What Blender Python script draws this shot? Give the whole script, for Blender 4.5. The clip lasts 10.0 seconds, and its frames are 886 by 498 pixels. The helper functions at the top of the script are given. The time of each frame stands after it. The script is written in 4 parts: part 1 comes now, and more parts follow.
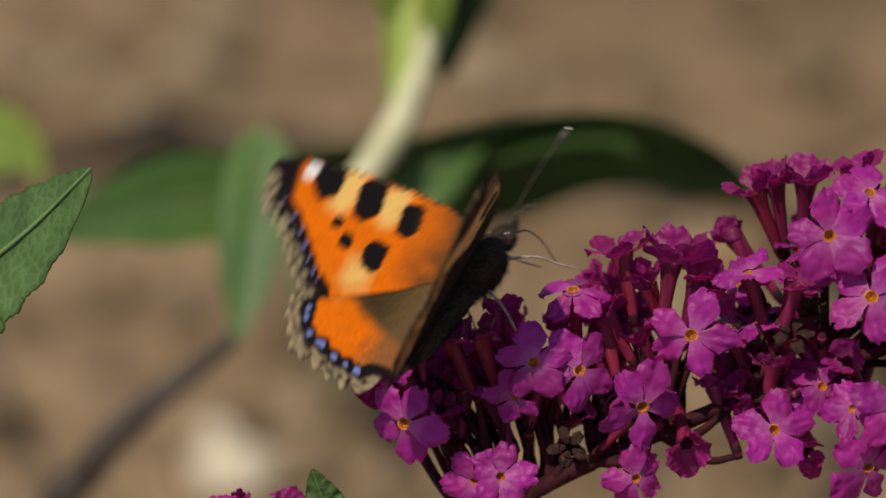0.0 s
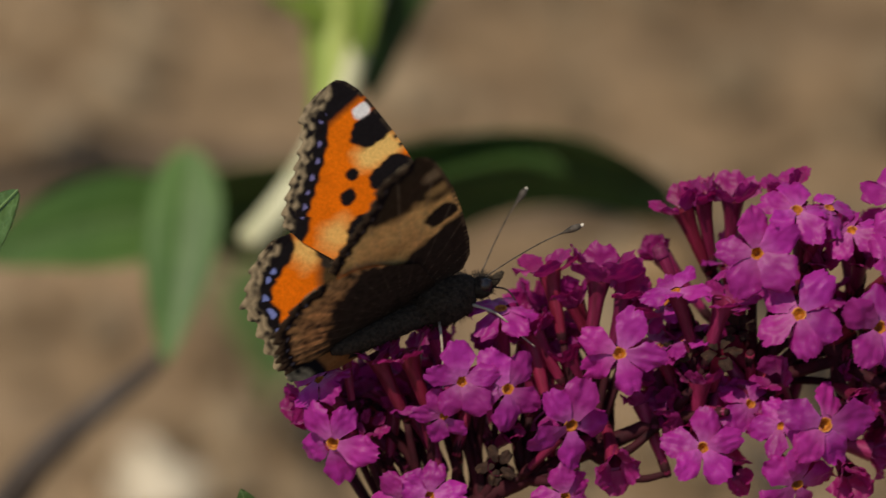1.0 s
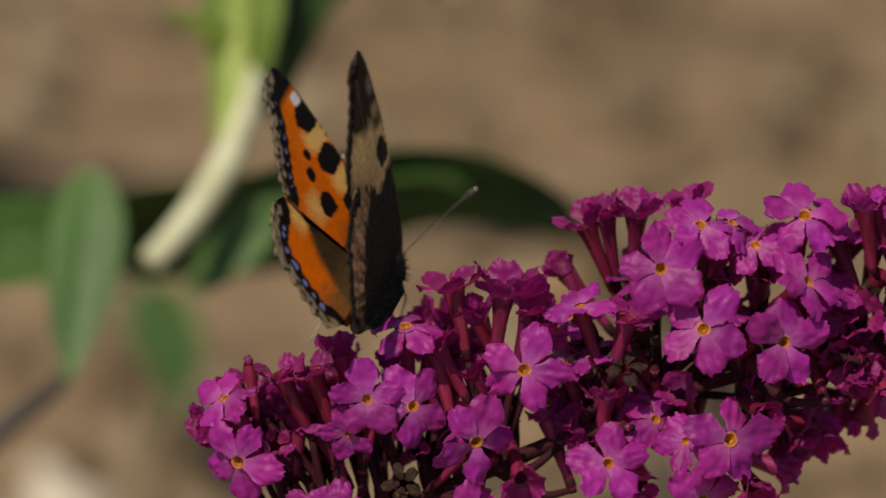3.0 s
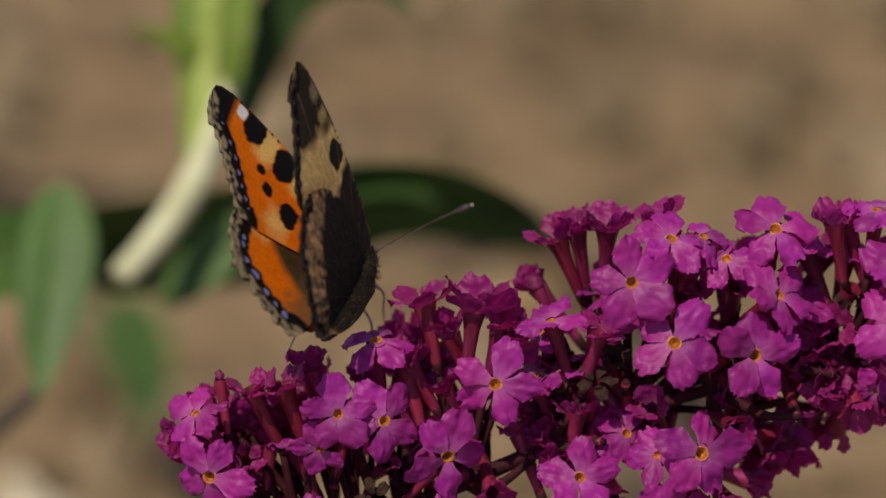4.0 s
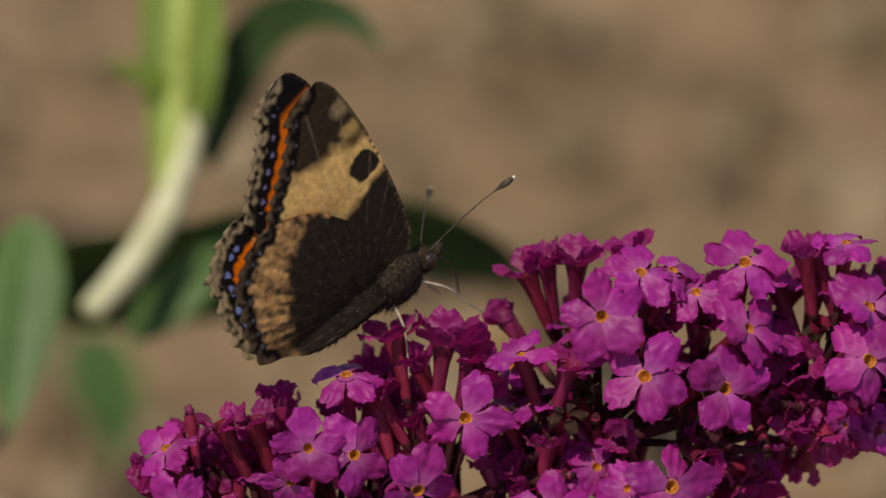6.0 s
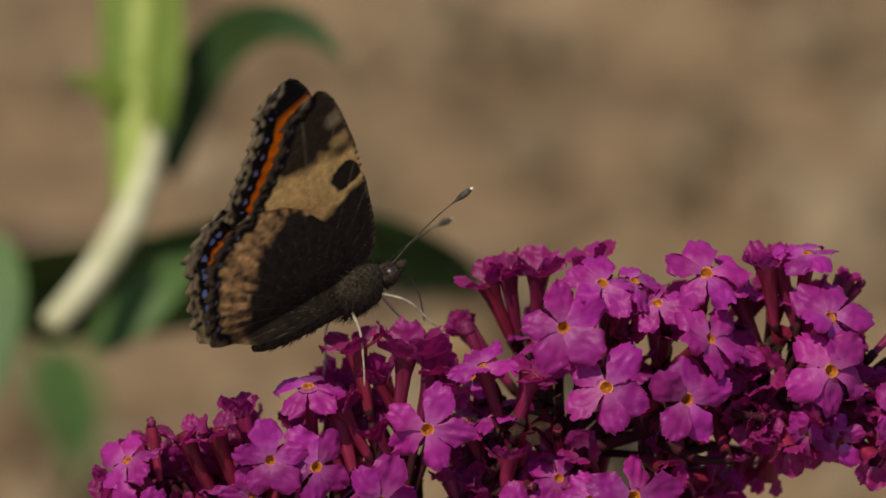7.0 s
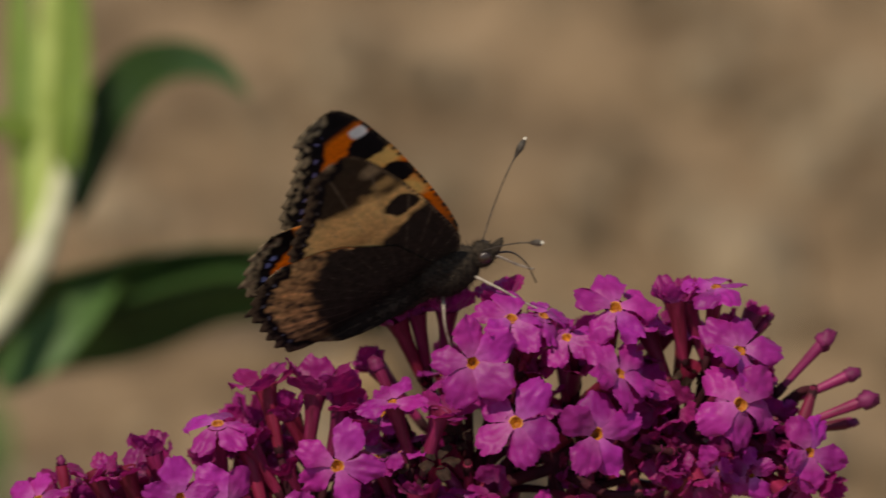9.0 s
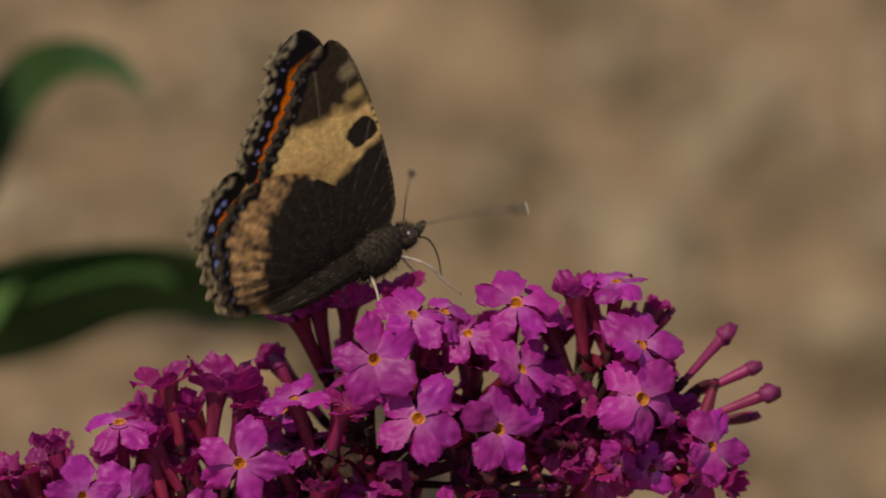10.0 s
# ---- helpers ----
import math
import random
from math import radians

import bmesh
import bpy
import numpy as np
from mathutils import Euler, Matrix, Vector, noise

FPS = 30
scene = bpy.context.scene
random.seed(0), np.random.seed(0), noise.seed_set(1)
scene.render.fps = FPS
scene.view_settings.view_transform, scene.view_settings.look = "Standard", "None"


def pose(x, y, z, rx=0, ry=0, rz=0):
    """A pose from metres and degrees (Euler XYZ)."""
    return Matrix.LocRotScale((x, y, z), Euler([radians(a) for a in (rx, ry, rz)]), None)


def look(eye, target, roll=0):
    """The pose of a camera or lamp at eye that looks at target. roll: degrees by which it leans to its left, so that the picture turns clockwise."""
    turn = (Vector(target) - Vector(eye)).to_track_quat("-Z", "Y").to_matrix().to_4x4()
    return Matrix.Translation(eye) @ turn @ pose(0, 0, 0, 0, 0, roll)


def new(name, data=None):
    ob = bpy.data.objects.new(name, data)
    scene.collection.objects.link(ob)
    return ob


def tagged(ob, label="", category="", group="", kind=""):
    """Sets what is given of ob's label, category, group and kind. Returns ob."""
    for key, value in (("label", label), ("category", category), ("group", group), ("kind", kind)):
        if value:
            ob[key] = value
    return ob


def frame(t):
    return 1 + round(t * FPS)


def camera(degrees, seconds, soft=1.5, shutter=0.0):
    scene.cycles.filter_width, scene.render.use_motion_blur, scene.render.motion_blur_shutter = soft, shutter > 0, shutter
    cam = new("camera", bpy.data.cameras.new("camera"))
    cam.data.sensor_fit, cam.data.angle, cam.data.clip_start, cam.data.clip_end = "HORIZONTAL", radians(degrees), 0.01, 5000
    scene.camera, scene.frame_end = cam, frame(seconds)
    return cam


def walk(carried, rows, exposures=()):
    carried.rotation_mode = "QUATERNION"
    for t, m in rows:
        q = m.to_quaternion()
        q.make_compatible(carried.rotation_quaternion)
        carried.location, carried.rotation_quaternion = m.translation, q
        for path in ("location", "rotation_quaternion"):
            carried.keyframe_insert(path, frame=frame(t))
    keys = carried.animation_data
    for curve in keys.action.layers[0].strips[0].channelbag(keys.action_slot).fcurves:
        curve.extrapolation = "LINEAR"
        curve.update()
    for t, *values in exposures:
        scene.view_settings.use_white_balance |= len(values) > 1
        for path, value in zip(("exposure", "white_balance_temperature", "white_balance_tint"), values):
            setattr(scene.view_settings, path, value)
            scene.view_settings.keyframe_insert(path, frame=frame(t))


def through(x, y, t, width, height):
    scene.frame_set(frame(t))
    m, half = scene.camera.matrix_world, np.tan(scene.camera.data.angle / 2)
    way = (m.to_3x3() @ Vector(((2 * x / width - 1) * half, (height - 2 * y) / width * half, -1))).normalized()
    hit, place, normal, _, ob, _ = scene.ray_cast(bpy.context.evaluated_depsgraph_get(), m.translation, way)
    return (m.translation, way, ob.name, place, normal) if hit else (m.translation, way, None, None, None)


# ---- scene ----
# ---- camera: a long lens on a stand, panning slowly after the butterfly ----
cam = camera(6.0, 10.0, soft=1.55, shutter=0.5)
cam.data.dof.use_dof = True
cam.data.dof.focus_distance = 0.937
cam.data.dof.aperture_fstop = 13.5
CAMERA_ROWS = [
    (0.0, 0.00000, -0.80972, 0.76749, -30.3739, 1.6186),
    (0.2, -0.00002, -0.80972, 0.76749, -30.3588, 1.6011),
    (0.5, -0.00049, -0.80972, 0.76749, -30.3521, 1.2892),
    (0.8, -0.00068, -0.80972, 0.76749, -30.3036, 1.1662),
    (1.0, -0.00095, -0.80972, 0.76749, -30.2431, 0.9832),
    (1.5, -0.00125, -0.80972, 0.76749, -30.1884, 0.7842),
    (1.8, -0.00140, -0.80972, 0.76749, -30.1879, 0.6812),
    (2.0, -0.00150, -0.80972, 0.76749, -30.1694, 0.6157),
    (2.2, -0.00160, -0.80972, 0.76749, -30.1563, 0.5512),
    (2.5, -0.00186, -0.80972, 0.76749, -30.1444, 0.3781),
    (3.0, -0.00221, -0.80972, 0.76749, -30.1254, 0.1406),
    (4.5, -0.00272, -0.80972, 0.76749, -29.9951, -0.1960),
    (5.0, -0.00280, -0.80972, 0.76749, -29.9601, -0.2500),
    (5.2, -0.00278, -0.80972, 0.76749, -29.8652, -0.2340),
    (6.3, -0.00318, -0.80972, 0.76749, -29.7958, -0.5040),
    (6.5, -0.00332, -0.80972, 0.76749, -29.7893, -0.5945),
    (7.0, -0.00350, -0.80972, 0.76749, -29.7192, -0.7170),
    (7.3, -0.00360, -0.80972, 0.76749, -29.7192, -0.7840),
    (7.5, -0.00359, -0.80972, 0.76749, -29.6955, -0.7780),
    (7.8, -0.00359, -0.80972, 0.76749, -29.5891, -0.7740),
    (8.0, -0.00364, -0.80972, 0.76749, -29.5432, -0.8085),
    (8.2, -0.00371, -0.80972, 0.76749, -29.5317, -0.8590),
    (8.5, -0.00391, -0.80972, 0.76749, -29.4967, -0.9925),
    (8.7, -0.00418, -0.80972, 0.76749, -29.4673, -1.1690),
    (9.0, -0.00469, -0.80972, 0.76749, -29.4753, -1.5130),
    (9.3, -0.00520, -0.80972, 0.76749, -29.4708, -1.8489),
    (9.5, -0.00545, -0.80972, 0.76749, -29.4901, -2.0184),
    (9.7, -0.00569, -0.80972, 0.76749, -29.5157, -2.1788),
    (9.8, -0.00577, -0.80972, 0.76749, -29.5008, -2.2288),
    (10.0, -0.00599, -0.80972, 0.76749, -29.4992, -2.3777),
]
walk(cam, [(t, pose(x, y, z, 90 + pitch, 0, yaw)) for t, x, y, z, pitch, yaw in CAMERA_ROWS])
# the tilted sheet through the flower spike, square to the lens: x along it, y away from the lens, z up it
VIEW = pose(0, 0, 0.30, -30, 0, 0)
MM = 0.001


def spot(x, up, away):
    """A place on the tilted sheet, from millimetres."""
    return VIEW @ Vector((x * MM, away * MM, up * MM))


# ---- light: high clear sun from behind the lens, well to its left ----
SUN_FROM = Vector((-0.29, -0.34, 0.895)).normalized()
world = bpy.data.worlds.new("sky")
scene.world = world
world.use_nodes = True
wn = world.node_tree.nodes
sky = wn.new("ShaderNodeTexSky")
sky.sky_type = "NISHITA"
sky.sun_disc = False
sky.sun_elevation = math.asin(SUN_FROM.z)
sky.sun_rotation = math.atan2(SUN_FROM.x, SUN_FROM.y)
wn["Background"].inputs["Strength"].default_value = 0.098
world.node_tree.links.new(sky.outputs["Color"], wn["Background"].inputs["Color"])
sun = new("sun", bpy.data.lights.new("sun", "SUN"))
sun.data.energy = 3.6
sun.data.angle = radians(0.53)
sun.data.color = (1.0, 0.90, 0.73)
sun.matrix_world = look(SUN_FROM * 3, (0, 0, 0))
scene.view_settings.exposure = 0.0


# ---- materials ----
def shader(name, rough=0.6, spec=0.3):
    m = bpy.data.materials.new(name)
    m.use_nodes = True
    b = m.node_tree.nodes["Principled BSDF"]
    b.inputs["Roughness"].default_value = rough
    b.inputs["Specular IOR Level"].default_value = spec
    return m, m.node_tree, b


def node(tree, kind, **values):
    n = tree.nodes.new(kind)
    for key, value in values.items():
        n.inputs[key].default_value = value
    return n


def noise_ramp(tree, scale, stops, detail=4.0, vector=None, rough=0.6):
    """A noise of that scale through a colour ramp; returns the ramp's colour socket and the noise."""
    n = node(tree, "ShaderNodeTexNoise", Scale=scale, Detail=detail, Roughness=rough)
    if vector is None:
        vector = tree.nodes.new("ShaderNodeTexCoord").outputs["Object"]
    tree.links.new(vector, n.inputs["Vector"])
    r = tree.nodes.new("ShaderNodeValToRGB")
    while len(r.color_ramp.elements) < len(stops):
        r.color_ramp.elements.new(0.5)
    for e, (at, col) in zip(r.color_ramp.elements, stops):
        e.position, e.color = at, (*col, 1)
    tree.links.new(n.outputs["Fac"], r.inputs["Fac"])
    return r.outputs["Color"], n


def mixed(tree, kind, fac, a, b):
    m = tree.nodes.new("ShaderNodeMix")
    m.data_type, m.blend_type = "RGBA", kind
    for sock, value in (("Factor", fac), ("A", a), ("B", b)):
        target = [i for i in m.inputs if i.name == sock and i.type == ("VALUE" if sock == "Factor" else "RGBA")][0]
        if hasattr(value, "is_output"):
            tree.links.new(value, target)
        else:
            target.default_value = value
    return [o for o in m.outputs if o.type == "RGBA"][0]


def bumped(tree, bsdf, height, strength, distance):
    b = node(tree, "ShaderNodeBump", Strength=strength, Distance=distance)
    tree.links.new(height, b.inputs["Height"])
    tree.links.new(b.outputs["Normal"], bsdf.inputs["Normal"])


def glow_through(m, colour, share):
    """Lets part of the light through a thin sheet."""
    t = m.node_tree
    b, out = t.nodes["Principled BSDF"], t.nodes["Material Output"]
    tr = t.nodes.new("ShaderNodeBsdfTranslucent")
    if hasattr(colour, "is_output"):
        t.links.new(colour, tr.inputs["Color"])
    else:
        tr.inputs["Color"].default_value = (*colour, 1)
    mx = node(t, "ShaderNodeMixShader", Fac=share)
    t.links.new(b.outputs[0], mx.inputs[1])
    t.links.new(tr.outputs[0], mx.inputs[2])
    t.links.new(mx.outputs[0], out.inputs["Surface"])


def random_hue(t, colour, hue=0.02, value=0.35):
    """Shifts a colour a little from piece to piece."""
    info = t.nodes.new("ShaderNodeObjectInfo")
    h = t.nodes.new("ShaderNodeHueSaturation")
    mv = node(t, "ShaderNodeMapRange", **{"To Min": 1 - value, "To Max": 1 + value * 0.5})
    mh = node(t, "ShaderNodeMapRange", **{"To Min": 0.5 - hue, "To Max": 0.5 + hue})
    wob = t.nodes.new("ShaderNodeMath")
    wob.operation = "FRACT"
    mul = t.nodes.new("ShaderNodeMath")
    mul.operation = "MULTIPLY"
    mul.inputs[1].default_value = 7.31
    t.links.new(info.outputs["Random"], mul.inputs[0])
    t.links.new(mul.outputs[0], wob.inputs[0])
    t.links.new(info.outputs["Random"], mv.inputs["Value"])
    t.links.new(wob.outputs[0], mh.inputs["Value"])
    t.links.new(mv.outputs[0], h.inputs["Value"])
    t.links.new(mh.outputs[0], h.inputs["Hue"])
    t.links.new(colour, h.inputs["Color"])
    return h.outputs["Color"]


def petal_material(name, tint):
    m, t, b = shader(name, 0.48, 0.28)
    fine, n = noise_ramp(t, 900, [(0.3, (0.42, 0.014, 0.30)), (0.7, (0.58, 0.034, 0.46))])
    uv = t.nodes.new("ShaderNodeAttribute")
    uv.attribute_name = "along"
    r = t.nodes.new("ShaderNodeValToRGB")
    for e, (at, col) in zip(r.color_ramp.elements, ((0.0, (0.76, 0.20, 0.62)), (0.42, (0.46, 0.018, 0.34)))):
        e.position, e.color = at, (*col, 1)
    t.links.new(uv.outputs["Fac"], r.inputs["Fac"])
    c = mixed(t, "MIX", 0.45, r.outputs["Color"], fine)
    blotch, _ = noise_ramp(t, 420, [(0.35, (0.88, 0.80, 0.86)), (0.65, (1.06, 1.22, 1.10))], 3)
    c = mixed(t, "MULTIPLY", 0.8, c, blotch)
    c = mixed(t, "MULTIPLY", 1.0, c, (*tint, 1))
    c = random_hue(t, c, 0.014, 0.3)
    t.links.new(c, b.inputs["Base Color"])
    b.inputs["Sheen Weight"].default_value = 0.035
    veins = node(t, "ShaderNodeTexNoise", Scale=900, Detail=5)
    t.links.new(t.nodes.new("ShaderNodeTexCoord").outputs["Object"], veins.inputs["Vector"])
    bumped(t, b, veins.outputs["Fac"], 0.4, 0.00036)
    glow_through(m, (0.66, 0.012, 0.22), 0.27)
    return m


def tube_material():
    m, t, b = shader("flower tube", 0.5, 0.3)
    co = t.nodes.new("ShaderNodeTexCoord").outputs["Object"]
    mp = t.nodes.new("ShaderNodeMapping")
    mp.inputs["Scale"].default_value = (1, 1, 0.12)
    t.links.new(co, mp.inputs["Vector"])
    c, n = noise_ramp(t, 1500, [(0.3, (0.10, 0.005, 0.022)), (0.7, (0.27, 0.018, 0.085))], 4, mp.outputs["Vector"])
    c = random_hue(t, c, 0.02, 0.4)
    t.links.new(c, b.inputs["Base Color"])
    bumped(t, b, n.outputs["Fac"], 0.3, 0.0003)
    return m


def plain(name, stops, scale, rough=0.6, spec=0.3, bump=0.3, depth=0.0003):
    m, t, b = shader(name, rough, spec)
    c, n = noise_ramp(t, scale, stops)
    t.links.new(c, b.inputs["Base Color"])
    bumped(t, b, n.outputs["Fac"], bump, depth)
    return m


def wing_material():
    m, t, b = shader("wing scales", 0.8, 0.05)
    a = t.nodes.new("ShaderNodeAttribute")
    a.attribute_name = "pattern"
    grain, n = noise_ramp(t, 2600, [(0.25, (0.62, 0.62, 0.62)), (0.75, (1.0, 1.0, 1.0))])
    c = mixed(t, "MULTIPLY", 0.8, a.outputs["Color"], grain)
    t.links.new(c, b.inputs["Base Color"])
    bumped(t, b, n.outputs["Fac"], 0.35, 0.0002)
    glow_through(m, c, 0.2)
    return m


def leaf_material(name, dark, light, scale=60, rough=0.5, spec=0.4, through=0.25, net_depth=0.4):
    m, t, b = shader(name, rough, spec)
    c, n = noise_ramp(t, scale, [(0.3, dark), (0.7, light)])
    fine = node(t, "ShaderNodeTexVoronoi", Scale=700)
    fine.feature = "DISTANCE_TO_EDGE"
    t.links.new(t.nodes.new("ShaderNodeTexCoord").outputs["Object"], fine.inputs["Vector"])
    net = t.nodes.new("ShaderNodeValToRGB")
    net.color_ramp.elements[0].color = (1.22, 1.2, 1.28, 1)
    net.color_ramp.elements[1].color = (0.86, 0.88, 0.82, 1)
    net.color_ramp.elements[1].position = 0.16
    t.links.new(fine.outputs["Distance"], net.inputs["Fac"])
    c = mixed(t, "MULTIPLY", 0.7, c, net.outputs["Color"])
    t.links.new(c, b.inputs["Base Color"])
    bumped(t, b, fine.outputs["Distance"], net_depth, 0.0006 * net_depth)
    glow_through(m, c, through)
    return m


PETAL, TUBE, WING = petal_material("petal", (0.69, 0.77, 0.64)), tube_material(), wing_material()
PETAL_DEEP = petal_material("young crimson petal", (0.48, 0.42, 0.33))
THROAT = plain("orange throat", [(0.35, (0.30, 0.05, 0.04)), (0.65, (0.55, 0.22, 0.04))], 1700)
THROAT_DARK = plain("throat pit", [(0.3, (0.16, 0.035, 0.003)), (0.7, (0.50, 0.17, 0.008))], 1500)
BUD = plain("bud skin", [(0.3, (0.09, 0.006, 0.035)), (0.7, (0.20, 0.016, 0.09))], 600)
DRY = plain("withered petal", [(0.3, (0.012, 0.008, 0.006)), (0.6, (0.036, 0.018, 0.012)), (0.8, (0.11, 0.07, 0.035))], 700, 0.8, 0.15)
STALK = plain("flower stalk", [(0.3, (0.016, 0.006, 0.007)), (0.6, (0.050, 0.008, 0.014)), (0.8, (0.038, 0.020, 0.010))], 300, 0.75, 0.15)
FUR = plain("dark fur", [(0.3, (0.013, 0.010, 0.008)), (0.7, (0.060, 0.044, 0.029))], 2200, 0.9, 0.1, 0.8, 0.0004)
CHITIN = plain("dark chitin", [(0.3, (0.015, 0.012, 0.01)), (0.7, (0.05, 0.04, 0.03))], 1500, 0.4, 0.4)
PALE_LEG = plain("pale leg", [(0.3, (0.22, 0.17, 0.12)), (0.7, (0.45, 0.38, 0.30))], 1800, 0.6)
FEELER = plain("antenna shaft", [(0.3, (0.018, 0.014, 0.011)), (0.7, (0.11, 0.09, 0.07))], 900, 0.65, 0.15)
CLUB_TIP = plain("pale club tip", [(0.3, (0.5, 0.42, 0.3)), (0.7, (0.75, 0.68, 0.55))], 1500)
EYE = plain("eye", [(0.3, (0.02, 0.012, 0.008)), (0.7, (0.05, 0.03, 0.02))], 2500, 0.2, 0.6)
LEAF_GREEN = leaf_material("leaf green", (0.050, 0.112, 0.020), (0.098, 0.185, 0.036))
# darker copy of the leaf green, with half shade painted in
LEAF_HALF_SHADE = leaf_material("leaf in half shade", (0.020, 0.046, 0.010), (0.060, 0.115, 0.024))
LEAF_NEAR = leaf_material("leaf near", (0.052, 0.108, 0.026), (0.110, 0.190, 0.052), 150, net_depth=0.8)
# near-black green: the shade of foliage overhead is put into the colour
LEAF_DEEP_SHADE = leaf_material("leaf in deep shade", (0.008, 0.024, 0.008), (0.042, 0.095, 0.022), 60, 0.65, 0.2, 0.12)
LEAF_FRESH = leaf_material("leaf fresh", (0.15, 0.23, 0.025), (0.27, 0.35, 0.05))
# rib darkened to go with the shaded leaf colours
RIB_SHADED = plain("shaded leaf rib", [(0.3, (0.010, 0.028, 0.010)), (0.7, (0.03, 0.07, 0.02))], 200)
RIB_NEAR = plain("near leaf rib", [(0.3, (0.10, 0.17, 0.05)), (0.7, (0.15, 0.24, 0.08))], 300)
RIB = plain("leaf rib", [(0.3, (0.10, 0.17, 0.05)), (0.7, (0.22, 0.30, 0.12))], 300)
PALE_STEM = plain("pale woolly stem", [(0.3, (0.40, 0.39, 0.21)), (0.7, (0.64, 0.61, 0.41))], 120, 0.8)
GREEN_STEM = plain("green stem", [(0.3, (0.24, 0.30, 0.06)), (0.7, (0.42, 0.48, 0.14))], 120, 0.7)
TWIG = plain("brown twig", [(0.3, (0.035, 0.025, 0.02)), (0.7, (0.09, 0.07, 0.055))], 200, 0.7)
TAN_STONE = plain("tan stone", [(0.3, (0.20, 0.125, 0.055)), (0.7, (0.36, 0.23, 0.11))], 90, 0.8)
PEBBLE = plain("pale pebble", [(0.3, (0.46, 0.38, 0.26)), (0.7, (0.70, 0.61, 0.46))], 90, 0.8)


def soil_material():
    m, t, b = shader("dry soil", 0.95, 0.1)
    co = t.nodes.new("ShaderNodeTexCoord").outputs["Object"]
    big, _ = noise_ramp(t, 26, [(0.36, (0.162, 0.111, 0.065)), (0.5, (0.228, 0.157, 0.091)), (0.64, (0.292, 0.206, 0.125))], 4, co)
    mid, n = noise_ramp(t, 88, [(0.34, (0.50, 0.48, 0.46)), (0.66, (1.32, 1.30, 1.27))], 4, co)
    c = mixed(t, "MULTIPLY", 0.9, big, mid)
    t.links.new(c, b.inputs["Base Color"])
    bumped(t, b, n.outputs["Fac"], 0.8, 0.006)
    return m


SOIL = soil_material()


def clod_material():
    m, t, b = shader("soil clod", 0.95, 0.1)
    isl = t.nodes.new("ShaderNodeNewGeometry")
    r = t.nodes.new("ShaderNodeValToRGB")
    r.color_ramp.elements[0].color, r.color_ramp.elements[1].color = (0.13, 0.090, 0.052, 1), (0.34, 0.252, 0.155, 1)
    t.links.new(isl.outputs["Random Per Island"], r.inputs["Fac"])
    c, n = noise_ramp(t, 200, [(0.3, (0.7, 0.7, 0.7)), (0.7, (1.1, 1.1, 1.1))])
    t.links.new(mixed(t, "MULTIPLY", 0.9, r.outputs["Color"], c), b.inputs["Base Color"])
    bumped(t, b, n.outputs["Fac"], 0.6, 0.002)
    return m


CLOD = clod_material()


# ---- mesh tools ----
def mesh_object(name, verts, faces, materials, parent=None, label="", smooth=True, slots=None):
    me = bpy.data.meshes.new(name)
    me.from_pydata([tuple(v) for v in verts], [], faces)
    for m in (materials if isinstance(materials, (list, tuple)) else [materials]):
        me.materials.append(m)
    if slots:
        me.polygons.foreach_set("material_index", slots)
    me.polygons.foreach_set("use_smooth", [smooth] * len(me.polygons))
    me.update()
    ob = new(name, me)
    if parent:
        ob.parent = parent
    if label:
        tagged(ob, label)
    return ob


def part(name, bm, material, parent, label=""):
    me = bpy.data.meshes.new(name)
    bm.to_mesh(me)
    bm.free()
    me.materials.append(material)
    me.polygons.foreach_set("use_smooth", [True] * len(me.polygons))
    ob = new(name, me)
    ob.parent = parent
    if label:
        tagged(ob, label)
    return ob


def thing(name, m, label, category, group="", kind=""):
    """An Empty that carries the parts of one thing."""
    ob = new(name)
    ob.empty_display_size = 0.005
    ob.matrix_basis = m
    return tagged(ob, label, category, group, kind)


def frame_along(d):
    d = Vector(d).normalized()
    side = d.cross(Vector((0, 0, 1)))
    if side.length < 1e-3:
        side = d.cross(Vector((1, 0, 0)))
    side.normalize()
    return d, side, side.cross(d)


def smooth_path(points, steps):
    """A Catmull-Rom line through the points."""
    p = [Vector(a) for a in points]
    p = [p[0] * 2 - p[1]] + p + [p[-1] * 2 - p[-2]]
    out = []
    for i in range(1, len(p) - 2):
        for k in range(steps):
            s = k / steps
            a, b, c, d = p[i - 1:i + 3]
            out.append(0.5 * (2 * b + (c - a) * s + (2 * a - 5 * b + 4 * c - d) * s * s + (3 * b - a - 3 * c + d) * s ** 3))
    return out + [p[-2]]


def pipe(points, radii, sides=8, wobble=0.0):
    """Verts and faces of a round rod along points, with a radius at each (or spread over it), closed at both ends."""
    n = len(points)
    if len(radii) != n:
        radii = list(np.interp(np.linspace(0, 1, n), np.linspace(0, 1, len(radii)), radii))
    verts, faces = [], []
    _, side, up = frame_along(points[1] - points[0])
    for i, p in enumerate(points):
        d = (points[min(i + 1, n - 1)] - points[max(i - 1, 0)]).normalized()
        side = (side - d * side.dot(d)).normalized()
        up = side.cross(d)
        for k in range(sides):
            a = 2 * math.pi * k / sides
            r = radii[i] * (1 + wobble * random.uniform(-1, 1))
            verts.append(p + (side * math.cos(a) + up * math.sin(a)) * r)
    for i in range(n - 1):
        for k in range(sides):
            j = (k + 1) % sides
            faces.append((i * sides + k, i * sides + j, (i + 1) * sides + j, (i + 1) * sides + k))
    faces.append(tuple(range(sides))[::-1])
    faces.append(tuple((n - 1) * sides + k for k in range(sides)))
    return verts, faces


